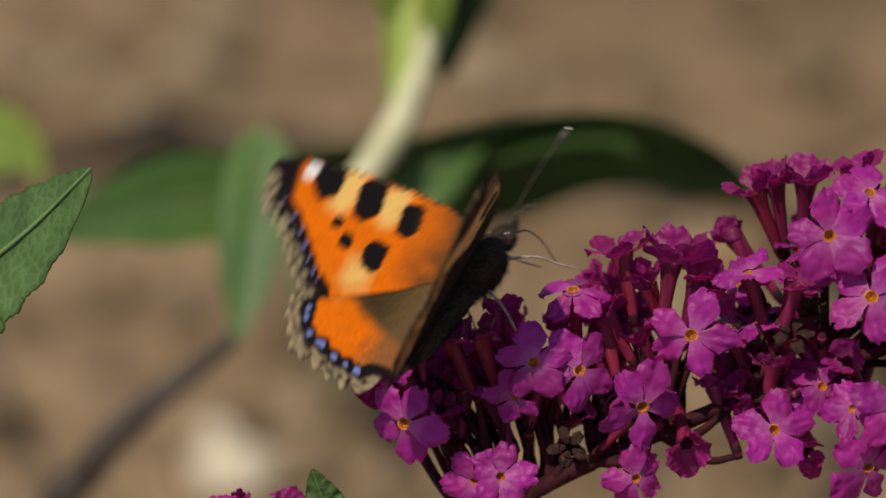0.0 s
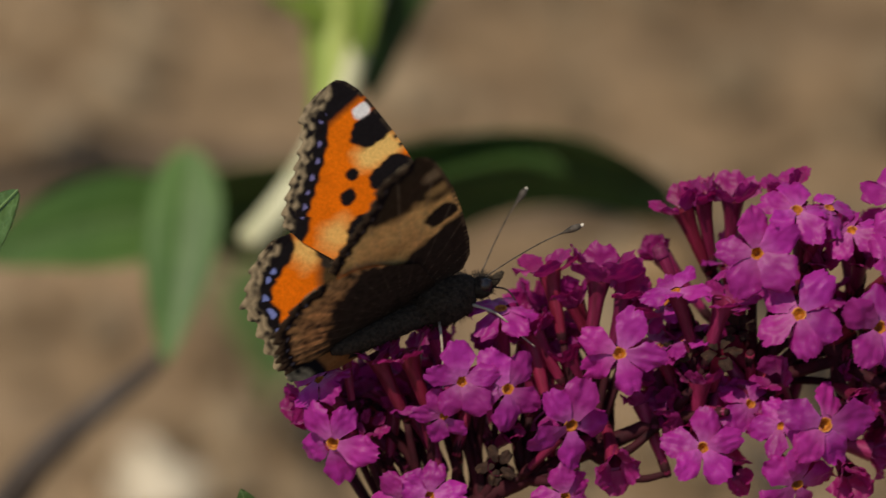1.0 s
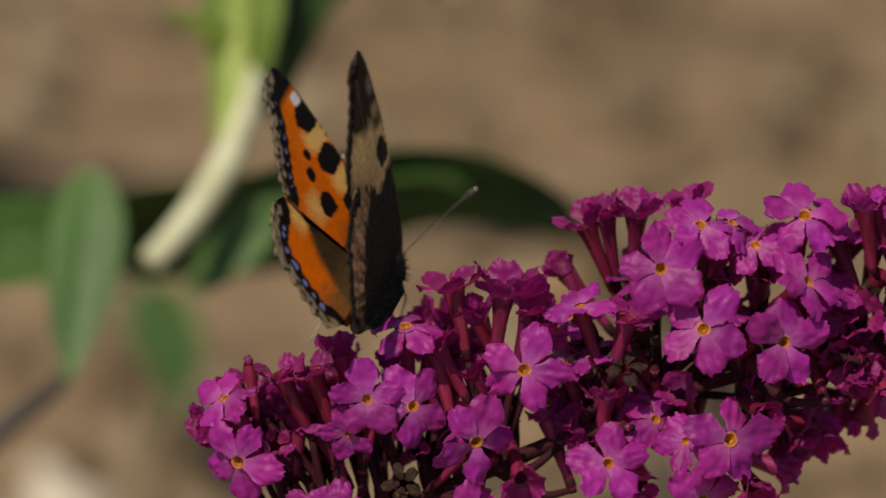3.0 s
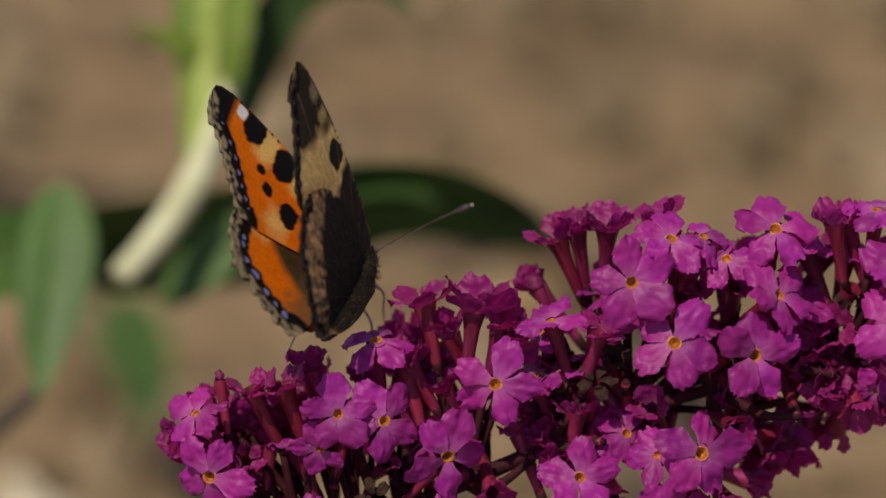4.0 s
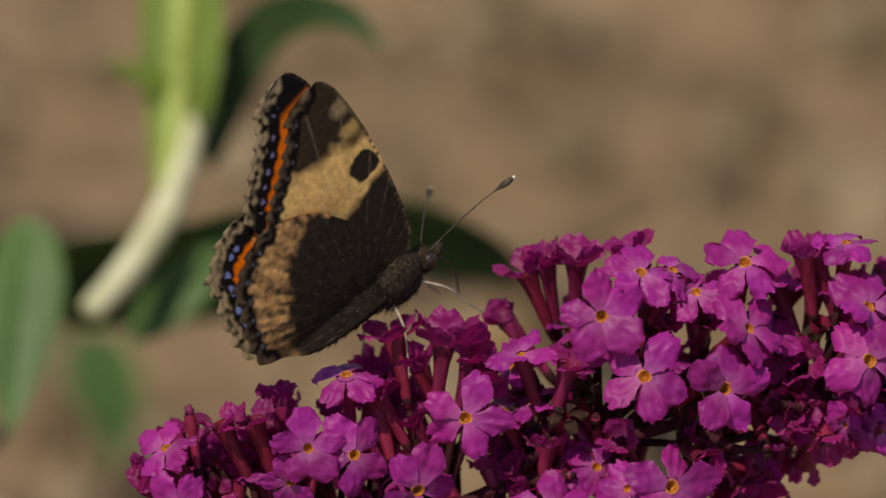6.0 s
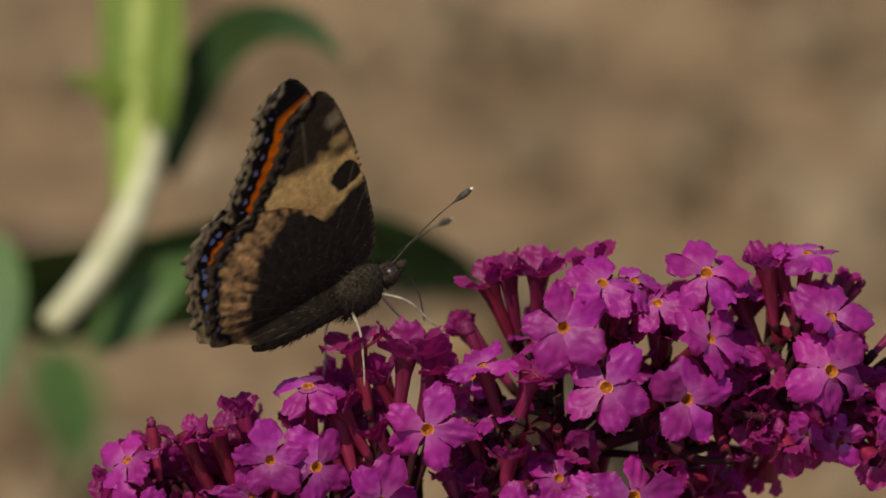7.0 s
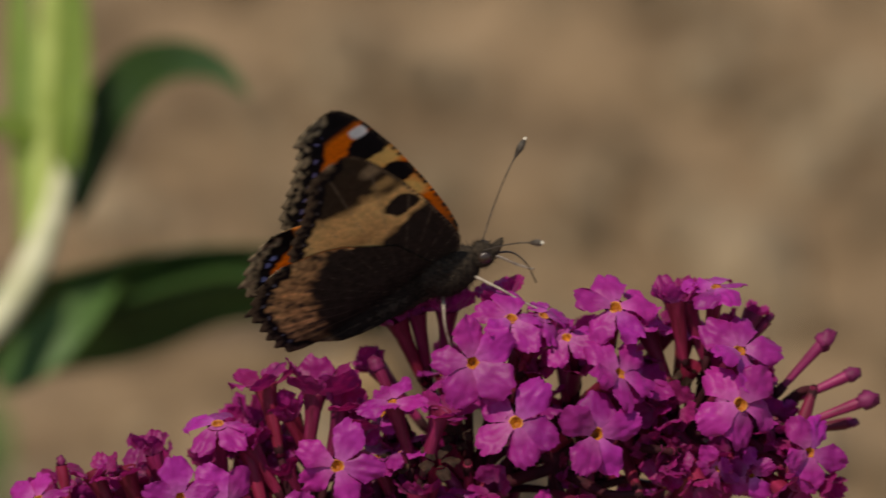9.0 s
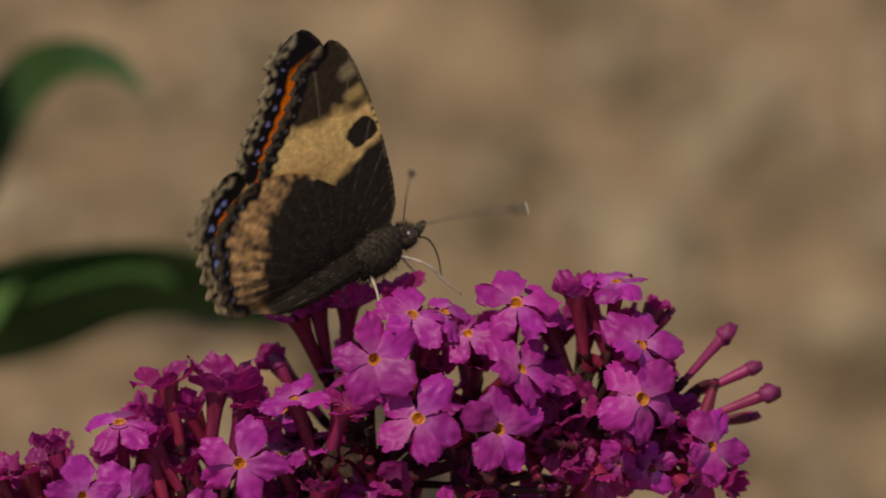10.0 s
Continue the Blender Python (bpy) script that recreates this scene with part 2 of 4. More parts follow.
def joined(*pieces):
    verts, faces = [], []
    for v, f in pieces:
        o = len(verts)
        verts += v
        faces += [tuple(i + o for i in g) for g in f]
    return verts, faces


def blob(centre, radii, turn=None, rings=8, sides=12, rough=0.0):
    """Verts and faces of an egg."""
    verts, faces = [], []
    for i in range(rings + 1):
        th = math.pi * i / rings
        for k in range(sides):
            a = 2 * math.pi * k / sides
            v = Vector((math.cos(th) * radii[0], math.sin(th) * math.cos(a) * radii[1], math.sin(th) * math.sin(a) * radii[2]))
            if rough:
                v *= 1 + rough * noise.noise(v * (2.2 / max(radii)) + Vector(centre) * 900)
            if turn:
                v = turn @ v
            verts.append(Vector(centre) + v)
    for i in range(rings):
        for k in range(sides):
            j = (k + 1) % sides
            faces.append((i * sides + k, i * sides + j, (i + 1) * sides + j, (i + 1) * sides + k))
    return verts, faces


# ---- the ground: one sheet of dry soil to the horizon ----
SOIL_LEVEL = 0.13


def ground():
    n = 340
    s = np.linspace(-1, 1, n)
    axis = np.sinh(s * 10.0) / np.sinh(10.0) * 400
    xs, ys = axis + 0.02, axis + 0.32
    verts, faces = [], []
    for y in ys:
        for x in xs:
            v = Vector((x, y, 0))
            verts.append((x, y, SOIL_LEVEL + (soil_height(x, y) - SOIL_LEVEL) * max(0.0, 1 - v.length / 30)))
    for j in range(n - 1):
        for i in range(n - 1):
            faces.append((j * n + i, j * n + i + 1, (j + 1) * n + i + 1, (j + 1) * n + i))
    ob = mesh_object("ground", verts, faces, SOIL)
    return tagged(ob, "dry crumbly brown garden soil in full sun", "soil", kind="structure")


def soil_height(x, y):
    v = Vector((x, y, 0))
    return SOIL_LEVEL + noise.fractal(v * 35, 0.9, 2.1, 5) * 0.0035 + noise.noise(v * 11) * 0.006 + noise.noise(v * 3) * 0.008


def clods():
    rng = random.Random(4)
    pieces = []
    for _ in range(1500):
        x, y = rng.uniform(-0.2, 0.28), rng.uniform(0.1, 0.62)
        r = rng.choice((0.002, 0.003, 0.004, 0.005, 0.006, 0.009)) * rng.uniform(0.6, 1.2)
        turn = Euler((rng.uniform(0, 6), rng.uniform(0, 6), rng.uniform(0, 6))).to_matrix()
        pieces.append(blob((x, y, soil_height(x, y) + r * 0.25), (r, r * rng.uniform(0.6, 1), r * rng.uniform(0.5, 0.9)), turn, 5, 7, 0.5))
    v, f = joined(*pieces)
    ob = mesh_object("soil_crumbs", v, f, CLOD)
    tagged(ob, "loose crumbs and clods of dry brown soil on the ground", "soil", kind="stuff")


def pebble(x, y, r, material, label):
    v, f = blob((0, 0, 0), (r * 1.15, r, r * 0.7), None, 10, 14, 0.35)
    ob = mesh_object("pebble", v, f, material)
    ob.location = (x, y, soil_height(x, y) + r * 0.45)
    tagged(ob, label, "pebble", "pebbles on the soil")


GROUND = ground()
clods()
# ---- leaves and stems behind the flower spike ----
def leaf_blade(axis, width, cup=0.15, fold=0.25, teeth=0.0, normal=(0, -1, 0), material=None, parent=None, ribs=6, label="", rows=26, shape=(0.55, 0.9), relief=0.0):
    """A blade along the axis with a raised midrib; width: half of the widest breadth. Returns the blade."""
    line = smooth_path(axis, max(2, rows // (len(axis) - 1)))
    n, m = len(line), 13
    verts, faces = [], []
    rng = random.Random(int(abs(axis[0][0]) * 1e5) + 3)
    for i, p in enumerate(line):
        s = i / (n - 1)
        d = (line[min(i + 1, n - 1)] - line[max(i - 1, 0)]).normalized()
        side = d.cross(Vector(normal)).normalized()
        up = side.cross(d)
        half = width * (math.sin(math.pi * min(1, s ** shape[0])) ** shape[1] * 0.97 + 0.03)
        for k in range(m):
            a = -1 + 2 * k / (m - 1)
            edge = 1 + (teeth * (((s * 34) % 1) - 0.5) if abs(a) > 0.99 else 0)
            lift = abs(a) * fold - a * a * cup + relief * math.sin((s * ribs * 2 - abs(a) * 1.1) * math.pi) * (0.3 + abs(a)) + 0.03 * noise.noise(p * 120 + Vector((a, 0, 0)))
            verts.append(p + side * (a * half * edge) + up * (lift * half))
    for i in range(n - 1):
        for k in range(m - 1):
            faces.append((i * m + k, i * m + k + 1, (i + 1) * m + k + 1, (i + 1) * m + k))
    back = [Vector(v) - Vector(normal).normalized() * 0.0003 for v in verts]
    c = len(verts)
    f2 = [tuple(q + c for q in f[::-1]) for f in faces]
    rim = [k for k in range(m)] + [i * m + m - 1 for i in range(1, n)] + [(n - 1) * m + k for k in range(m - 2, -1, -1)] + [i * m for i in range(n - 2, 0, -1)]
    walls = [(a, b, b + c, a + c) for a, b in zip(rim, rim[1:] + rim[:1])]
    return mesh_object("blade", verts + back, faces + f2 + walls, material, parent, label)


def midrib(axis, r, material, parent, lift=0.0004, normal=(0, -1, 0)):
    pts = [p + Vector(normal) * lift for p in smooth_path(axis, 8)]
    v, f = pipe(pts, [r, r * 0.7, r * 0.25], 6)
    return mesh_object("midrib", v, f, material, parent)


def leaf(axis, width, material, rib, label, **shape):
    """axis: places on the tilted sheet in millimetres (x, up, away)."""
    root = thing("leaf", VIEW @ pose(axis[0][0] * MM, axis[0][2] * MM, axis[0][1] * MM), label, "leaf", "leaves of the shrub")
    base = Vector(axis[0])
    pts = [(Vector(a) - base) * MM for a in axis]
    pts = [Vector((p.x, p.z, p.y)) for p in pts]
    leaf_blade(pts, width * MM, material=material, parent=root, **shape)
    midrib(pts, width * MM * 0.045, rib, root, normal=shape.get("normal", (0, -1, 0)))
    return root


def stem(points, radii, material, label, category="stem", name="stem", parent=None):
    base = Vector(points[0])
    pts = [(Vector(a) - base) * MM for a in points]
    pts = smooth_path([Vector((p.x, p.z, p.y)) for p in pts], 8)
    v, f = pipe(pts, [r * MM for r in radii], 10, 0.02)
    ob = mesh_object(name, v, f, material)
    spot_here = pose(base.x * MM, base.z * MM, base.y * MM)
    if parent:
        ob.parent, ob.matrix_basis = parent, spot_here
        return tagged(ob, label)
    ob.matrix_basis = VIEW @ spot_here
    return tagged(ob, label, category)


SHOOT = thing('plant_stem', VIEW, 'pale felted shrub stem, yellow-green above, out of focus', 'stem')
stem([(-25.2, 27.9, 125), (-27.2, 21.4, 123), (-29.3, 14.4, 121), (-31.9, 7.6, 117), (-36.2, 1.0, 113), (-40.6, -4.0, 109)], (1.0, 1.25, 1.6, 2.15, 1.95, 1.7), PALE_STEM, 'pale felted lower stem', name='lower_stem', parent=SHOOT)
stem([(-28.5, 48.4, 125), (-28.7, 41.3, 125), (-29.4, 32.8, 125), (-30.0, 24.3, 124), (-30.7, 16.5, 122), (-31.8, 8.4, 118)], (2.0, 1.9, 1.8, 1.6, 1.4, 1.2), GREEN_STEM, 'yellow-green upper stem', name='upper_stem', parent=SHOOT)
leaf([(-32.3, 7.3, 121), (-31.5, 15.8, 123), (-32.0, 23.6, 124), (-32.6, 31.4, 125), (-33.0, 41.4, 126), (-32.2, 49.2, 127)], 2.3, LEAF_FRESH, RIB, 'fresh yellow-green shoot leaf on the pale stem', shape=(0.8, 0.6))
leaf([(-27.4, 19.3, 120), (-26.8, 25.6, 119), (-26.2, 32.6, 119), (-26.1, 41.1, 119), (-26.7, 48.1, 119)], 2.0, LEAF_FRESH, RIB, 'fresh yellow-green shoot leaf on the pale stem', shape=(0.8, 0.6))
leaf([(-30.0, 23.6, 123), (-33.0, 24.9, 122), (-36.4, 26.4, 121), (-39.6, 27.3, 120)], 1.5, LEAF_FRESH, RIB, 'small pale green side leaf of the shoot')
leaf([(-26.5, 13.8, 131), (-24.5, 21.6, 129), (-22.1, 27.9, 127), (-18.1, 32.3, 125), (-13.1, 33.7, 121), (-8.2, 32.3, 117), (-4.3, 28.5, 113)], 3.2, LEAF_HALF_SHADE, RIB_SHADED, 'green leaf arching over from the pale stem', shape=(0.7, 0.8))
# its darkness is shade held in the blade colour
leaf([(-50.5, -1.6, 139), (-38.9, 0.2, 135), (-25.9, 1.6, 129), (-14.5, 4.5, 125), (-4.5, 5.9, 125), (4.7, 4.1, 125), (12.8, 0.6, 125)], 12.0, LEAF_DEEP_SHADE, RIB_SHADED, 'long green leaf, coloured as in shade, arching behind the flower spike', shape=(0.5, 0.45), cup=-0.12, fold=-0.06, normal=(0, -0.5, -0.87))
# added blade that stands for the sunlit patch on the long leaf
leaf([(-20.8, 3.9, 122), (-14.4, 6.2, 120), (-8.7, 7.4, 119), (-4.5, 6.7, 119), (-1.0, 5.0, 119)], 2.3, LEAF_HALF_SHADE, RIB_SHADED, 'sunlit patch of the long shaded leaf, modelled as a short green leaf', shape=(0.7, 0.8), normal=(0, -0.6, 0.8))
# another added blade, for the long leaf's lit upper edge by the stem
leaf([(-36.0, -7.1, 123), (-31.7, -3.3, 122), (-27.1, 1.3, 122), (-22.8, 5.5, 121), (-19.6, 7.9, 120)], 3.4, LEAF_GREEN, RIB_SHADED, 'sunlit edge of the long shaded leaf behind the pale stem, modelled as a narrow green leaf', shape=(0.7, 0.7), normal=(0.3, -0.7, 0.64))
leaf([(-48.6, 8.0, 121), (-48.8, 0.2, 117), (-49.7, -8.9, 113), (-50.7, -19.0, 109)], 4.9, LEAF_GREEN, RIB, 'green leaf hanging tip down beside the brown twig', shape=(0.75, 0.8))
leaf([(-50.2, -0.5, 131), (-58.6, -1.2, 129), (-66.3, -3.0, 127), (-74.7, -6.2, 125)], 6.0, LEAF_GREEN, RIB, 'broad pale green leaf lying level, out of focus', shape=(0.6, 0.6))
leaf([(-47.4, -7.7, 260), (-43.9, -14.1, 260), (-42.3, -20.5, 260), (-42.7, -27.3, 260)], 5.0, LEAF_GREEN, RIB, 'small green leaf hanging low behind the spike')
leaf([(-85.5, 9.6, 145), (-83.3, 6.0, 145), (-80.1, 4.5, 145), (-77.5, 0.9, 145)], 4.6, LEAF_FRESH, RIB, 'bright yellow-green leaf tip, out of focus')
stem([(-49.7, -0.5, 127), (-50.6, -9.0, 129), (-51.6, -17.8, 123), (-58.2, -23.8, 121), (-65.2, -29.8, 121), (-70.4, -35.9, 125), (-76.1, -44.8, 135), (-91.0, -89.7, 215), (-70.0, -165.0, 250), (-76.0, -204.0, 247)], (0.7, 0.8, 1.0, 1.6, 2.0, 2.3, 2.6, 3.0, 3.2, 3.4), TWIG, 'thin brown woody twig, out of focus', 'twig', 'twig')
leaf([(-79.5, -13.8, 9), (-74.3, -9.4, 7), (-68.2, -4.4, 4), (-61.9, 1.9, 1)], 9.2, LEAF_NEAR, RIB_NEAR, 'sharp green toothed shrub leaf with sunken veins', teeth=0.05, relief=0.022, fold=0.03, cup=0.1, shape=(0.62, 0.75), rows=60, ribs=7, normal=(-0.25, -0.7, 0.66))
leaf([(-34.6, -38.4, 4), (-35.1, -35.8, 3), (-36.1, -33.3, 2), (-37.0, -30.8, 1)], 2.3, LEAF_NEAR, RIB, 'small green leaf tip beside the lower flowers', teeth=0.06, relief=0.08, rows=40, shape=(0.7, 0.8))
# the wood that carries them, down to the soil outside the view
stem([(-28.5, 47.7, 125), (-22.0, 100.0, 150), (-60.0, 125.0, 190), (-130.0, 90.0, 240), (-165.0, -40.0, 290), (-170.0, -175.0, 297)], (2.6, 3.0, 3.6, 4.4, 5.5, 6.5), TWIG, 'brown woody branch that carries the pale stem', 'branch', 'branch')
stem([(-78.2, -12.2, 9.6), (-86.0, -24.0, 20), (-96.0, -60.0, 60), (-104.0, -130.0, 140), (-106.0, -222.0, 216)], (0.9, 1.2, 1.8, 2.4, 3.0), TWIG, 'thin brown branch that carries the toothed leaf', 'branch', 'branch')
stem([(-86.5, 9.8, 145), (-110.0, 14.0, 190), (-142.0, 60.0, 240), (-150.0, 45.0, 258)], (0.8, 1.0, 1.3, 1.6), TWIG, 'thin brown side twig', 'twig', 'twig')
stem([(-47.5, -7.7, 259), (-50.0, -2.0, 190), (-51.0, -0.8, 140)], (0.6, 0.7, 0.8), GREEN_STEM, 'thin green leaf stalk', 'stalk', 'leaf_stalk')
pebble(-0.059, 0.214, 0.0055, PEBBLE, 'pale round pebble lying on the dry soil')
pebble(0.010, 0.275, 0.0072, TAN_STONE, 'tan pebble lying on the dry soil behind the spike')
pebble(-0.061, 0.226, 0.0035, PEBBLE, 'small pale pebble lying on the dry soil')


# ---- the flower spike ----
def petal_mesh(seed, length=4.4, broad=2.05, curl=0.35, skin=None):
    """One petal lobe with a crinkled, notched edge; it starts at the throat and points along x, its face up z."""
    rng = random.Random(seed)
    n, m = 13, 21
    verts, faces, along = [], [], []
    off = Vector((rng.uniform(0, 50), rng.uniform(0, 50), 0))
    lean, notch = rng.uniform(-0.2, 0.2), rng.choice((0.0, 0.03, 0.08, 0.15))
    for i in range(n):
        s = i / (n - 1)
        half = broad * (0.30 + 0.70 * math.sin(math.pi / 2 * min(1, s / 0.68)) ** 1.25)
        for k in range(m):
            a = -1 + 2 * k / (m - 1)
            round_off = 1 - 0.55 * s * s * (1 - math.sqrt(1 - 0.96 * a * a)) - notch * math.exp(-((a - lean) / 0.22) ** 2) * s
            jag = (0.08 * noise.noise(off + Vector((a * 2.6, 0, 0))) + 0.075 * noise.noise(off + Vector((a * 7, 5, 0))) + 0.045 * noise.noise(off + Vector((a * 17, 8, 0)))) * s ** 3
            x = 0.62 + length * s * (round_off + jag)
            side = 1 + (0.16 * noise.noise(off + Vector((s * 4, a, 7))) + 0.09 * noise.noise(off + Vector((s * 11, a, 3)))) * abs(a)
            y = a * half * side * (1 - 0.10 * max(0, s - 0.75) / 0.25) + lean * x * 0.5
            z = curl * (0.5 * s - 1.5 * s * s) - 0.34 * a * a * s
            z += (0.75 * noise.noise(off + Vector((x * 0.45, y * 0.45, 3))) + 0.38 * noise.noise(off + Vector((x * 1.3, y * 1.3, 9)))) * s
            z += 0.16 * abs(a) * noise.noise(off + Vector((x * 3.0, y * 3.0, 2))) * s + 0.8 * abs(a) ** 3 * s * noise.noise(off + Vector((s * 2.3, a * 1.4, 15)))
            z -= 0.16 * math.exp(-((a - lean) / 0.2) ** 2) * s * (1 - 0.5 * s)
            verts.append((x * MM, y * MM, z * MM))
            along.append(s)
    for i in range(n - 1):
        for k in range(m - 1):
            faces.append((i * m + k, i * m + k + 1, (i + 1) * m + k + 1, (i + 1) * m + k))
    me = bpy.data.meshes.new("petal")
    me.from_pydata(verts, [], faces)
    me.materials.append(skin or PETAL)
    at = me.attributes.new("along", "FLOAT", "POINT")
    at.data.foreach_set("value", along)
    me.polygons.foreach_set("use_smooth", [True] * len(me.polygons))
    return me


def tube_mesh(length, flare=1.25, base=0.55, girth=1.0):
    pts = [Vector((0, 0, -length * MM * (1 - s) - 0.0001)) for s in np.linspace(0, 1, 9)]
    v, f = pipe(pts, [base * MM, base * 1.1 * MM, 0.66 * girth * MM, 0.74 * girth * MM, 0.8 * girth * MM, 0.86 * girth * MM, 0.94 * girth * MM, (0.6 * girth + 0.4 * flare) * MM, flare * MM], 10, 0.03)
    f = f[:-1]  # the tube is open at its mouth
    cal, cf = pipe([Vector((0, 0, -length * MM - 0.0004)), Vector((0, 0, -length * MM + 0.0006)), Vector((0, 0, -length * MM + 0.0018))], [0.0004, 0.00060, 0.00058], 8)
    count = len(f)
    v, f = joined((v, f), (cal, cf))
    me = bpy.data.meshes.new("floret")
    me.from_pydata([tuple(a) for a in v], [], f)
    me.materials.append(TUBE)
    me.materials.append(STALK)
    me.polygons.foreach_set("material_index", [0] * count + [1] * len(cf))
    me.polygons.foreach_set("use_smooth", [True] * len(me.polygons))
    return me


def throat_mesh():
    verts, faces, slots = [], [], []
    for r, z in ((0.80, 0.05), (0.66, 0.10), (0.55, -0.05), (0.34, -0.7)):
        for k in range(10):
            a = 2 * math.pi * k / 10
            verts.append((r * MM * math.cos(a), r * MM * math.sin(a), z * MM))
    for i in range(3):
        for k in range(10):
            j = (k + 1) % 10
            faces.append((i * 10 + k, i * 10 + j, (i + 1) * 10 + j, (i + 1) * 10 + k))
            slots.append(0 if i < 1 else 1)
    faces.append(tuple(30 + k for k in range(10)))
    slots.append(1)
    me = bpy.data.meshes.new("throat")
    me.from_pydata(verts, [], faces)
    me.materials.append(THROAT)
    me.materials.append(THROAT_DARK)
    me.polygons.foreach_set("material_index", slots)
    me.polygons.foreach_set("use_smooth", [True] * len(me.polygons))
    return me


def bud_mesh(seed):
    v, f = blob((0, 0, 0.0007), (0.0016, 0.0011, 0.0012), Euler((0, radians(90), radians(40 * seed))).to_matrix(), 8, 10, 0.5)
    me = bpy.data.meshes.new("bud_tip")
    me.from_pydata([tuple(a) for a in v], [], f)
    me.materials.append(BUD)
    me.polygons.foreach_set("use_smooth", [True] * len(me.polygons))
    return me


PETALS = [petal_mesh(s, 4.45, 1.9 + 0.13 * (s % 3), 0.1 + 0.2 * (s % 5)) for s in range(24)]
HALF_OPEN = [petal_mesh(40 + s, 3.6, 2.1, 0.1, PETAL_DEEP) for s in range(8)]
TUBES = [tube_mesh(9.2, 1.2, 0.5, 0.88), tube_mesh(8.4, 1.2, 0.5, 0.92), tube_mesh(7.2, 1.2, 0.5, 0.95)]
CUP_TUBE = tube_mesh(8.4, 1.45, 0.5, 1.0)
BUD_TUBE = tube_mesh(8.0, 0.7, 0.4, 0.62)
DRY_PETALS = [petal_mesh(60 + s, 2.4, 1.0, 0.8, DRY) for s in range(4)]
THROATS = throat_mesh()
BUDS = [bud_mesh(s) for s in range(3)]
RNG = random.Random(11)


def child(name, me, parent, m):
    ob = new(name, me)
    ob.parent = parent
    ob.matrix_basis = m
    return ob


def facing(x, up, away, nx, nup, nto, roll):
    """A pose in the spike's space whose z looks along (nx, nup, nto)."""
    z = Vector((nx, -nto, nup)).normalized()
    q = z.to_track_quat("Z", "Y").to_matrix().to_4x4()
    return Matrix.Translation((x * MM, away * MM, up * MM)) @ q @ pose(0, 0, 0, 0, 0, roll)


def nearest_on(line, p):
    return min(line, key=lambda q: (q - p).length)


def floret(spike, line, x, up, nx, nup, nto, size=1.0, kind="open", away=None, roll=None, lobes=5):
    n = Vector((nx, nup, nto)).normalized()
    if away is None:
        away = 9.0 - 9.5 * n.z
    m = facing(x, up, away, nx + RNG.uniform(-0.16, 0.16), nup + RNG.uniform(-0.16, 0.16), nto, RNG.uniform(0, 360) if roll is None else roll)
    pick = RNG.randrange(3)
    tube, length = {"bud": (BUD_TUBE, 8.0), "cup": (CUP_TUBE, 8.4)}.get(kind, (TUBES[pick], (9.2, 8.4, 7.2)[pick]))
    ob = child("floret", tube, spike, m)
    if kind == "bud":
        child("bud_tip", RNG.choice(BUDS), ob, Matrix.Diagonal((size, size, size, 1)))
        tagged(ob, "unopened dark purple bud on a thin tube")
    else:
        pool = {"open": PETALS, "dry": DRY_PETALS}.get(kind, HALF_OPEN)
        lift = {"open": RNG.uniform(-16, 12), "half": RNG.uniform(-74, -44), "cup": RNG.uniform(-62, -34), "dry": RNG.uniform(-60, 20)}[kind]
        for k in range(lobes):
            turn = pose(0, 0, 0, 0, 0, k * 360 / lobes + RNG.uniform(-9, 9)) @ pose({'cup': 0.0008, 'half': 0.0004}.get(kind, 0), 0, {'open': 0.00005}.get(kind, -0.0008) + k * 0.00004, RNG.uniform(-20, 20), lift + RNG.uniform(-16, 16), 0)
            s = size * RNG.uniform(0.9, 1.08)
            child("petal", RNG.choice(pool), ob, turn @ Matrix.Diagonal((s, s * RNG.uniform(0.78, 1.04), s, 1)))
        if kind == "open":
            child("throat", THROATS, ob, Matrix.Diagonal((size, size, size, 1)))
        tagged(ob, {"open": "open magenta floret with an orange throat", "half": "half-open magenta floret", "cup": "cupped magenta floret, petals upright", "dry": "withered brown floret, shrivelled"}[kind])
    # the little stalk from the tube's foot to the main stalk
    foot = m @ Vector((0, 0, -length * MM))
    goal = nearest_on(line[::5], foot + Vector((-0.003, 0, -0.002)))
    mid = foot.lerp(goal, 0.5) + (m.to_3x3() @ Vector((0, 0, -1))) * (foot - goal).length * 0.2
    v, f = pipe([m.inverted() @ p for p in smooth_path([foot, mid, goal], 5)], [0.00042, 0.00055, 0.0009], 6)
    mesh_object("pedicel", v, f, STALK, ob)
    return ob


def rachis(points, radii, spike):
    pts = smooth_path([Vector((x * MM, a * MM, u * MM)) for x, u, a in points], 10)
    v, f = pipe(pts, [r * MM for r in radii], 10, 0.08)
    mesh_object("stalk", v, f, STALK, spike, "dark purple-brown main stalk")
    return pts


def cluster(spike, line, rows):
    for row in rows:
        floret(spike, line, *row)


SPIKE = thing('flower_spike', VIEW, 'magenta butterfly-bush flower spike with open florets and buds', 'flower')
SPIKE_LINE = rachis([(-60.0, -226.0, 208), (-52.0, -170.0, 130), (-34.0, -90.0, 50), (-21.5, -41.2, 14), (-15.2, -35.6, 12), (-10.4, -32.1, 10), (1.5, -26.5, 9), (19.8, -19.0, 10), (38.5, -13.7, 11), (48.5, -11.5, 11), (54.8, -9.9, 11)], (2.6, 2.2, 1.7, 1.2, 1.1, 1.0, 0.95, 0.8, 0.6, 0.4, 0.3), SPIKE)
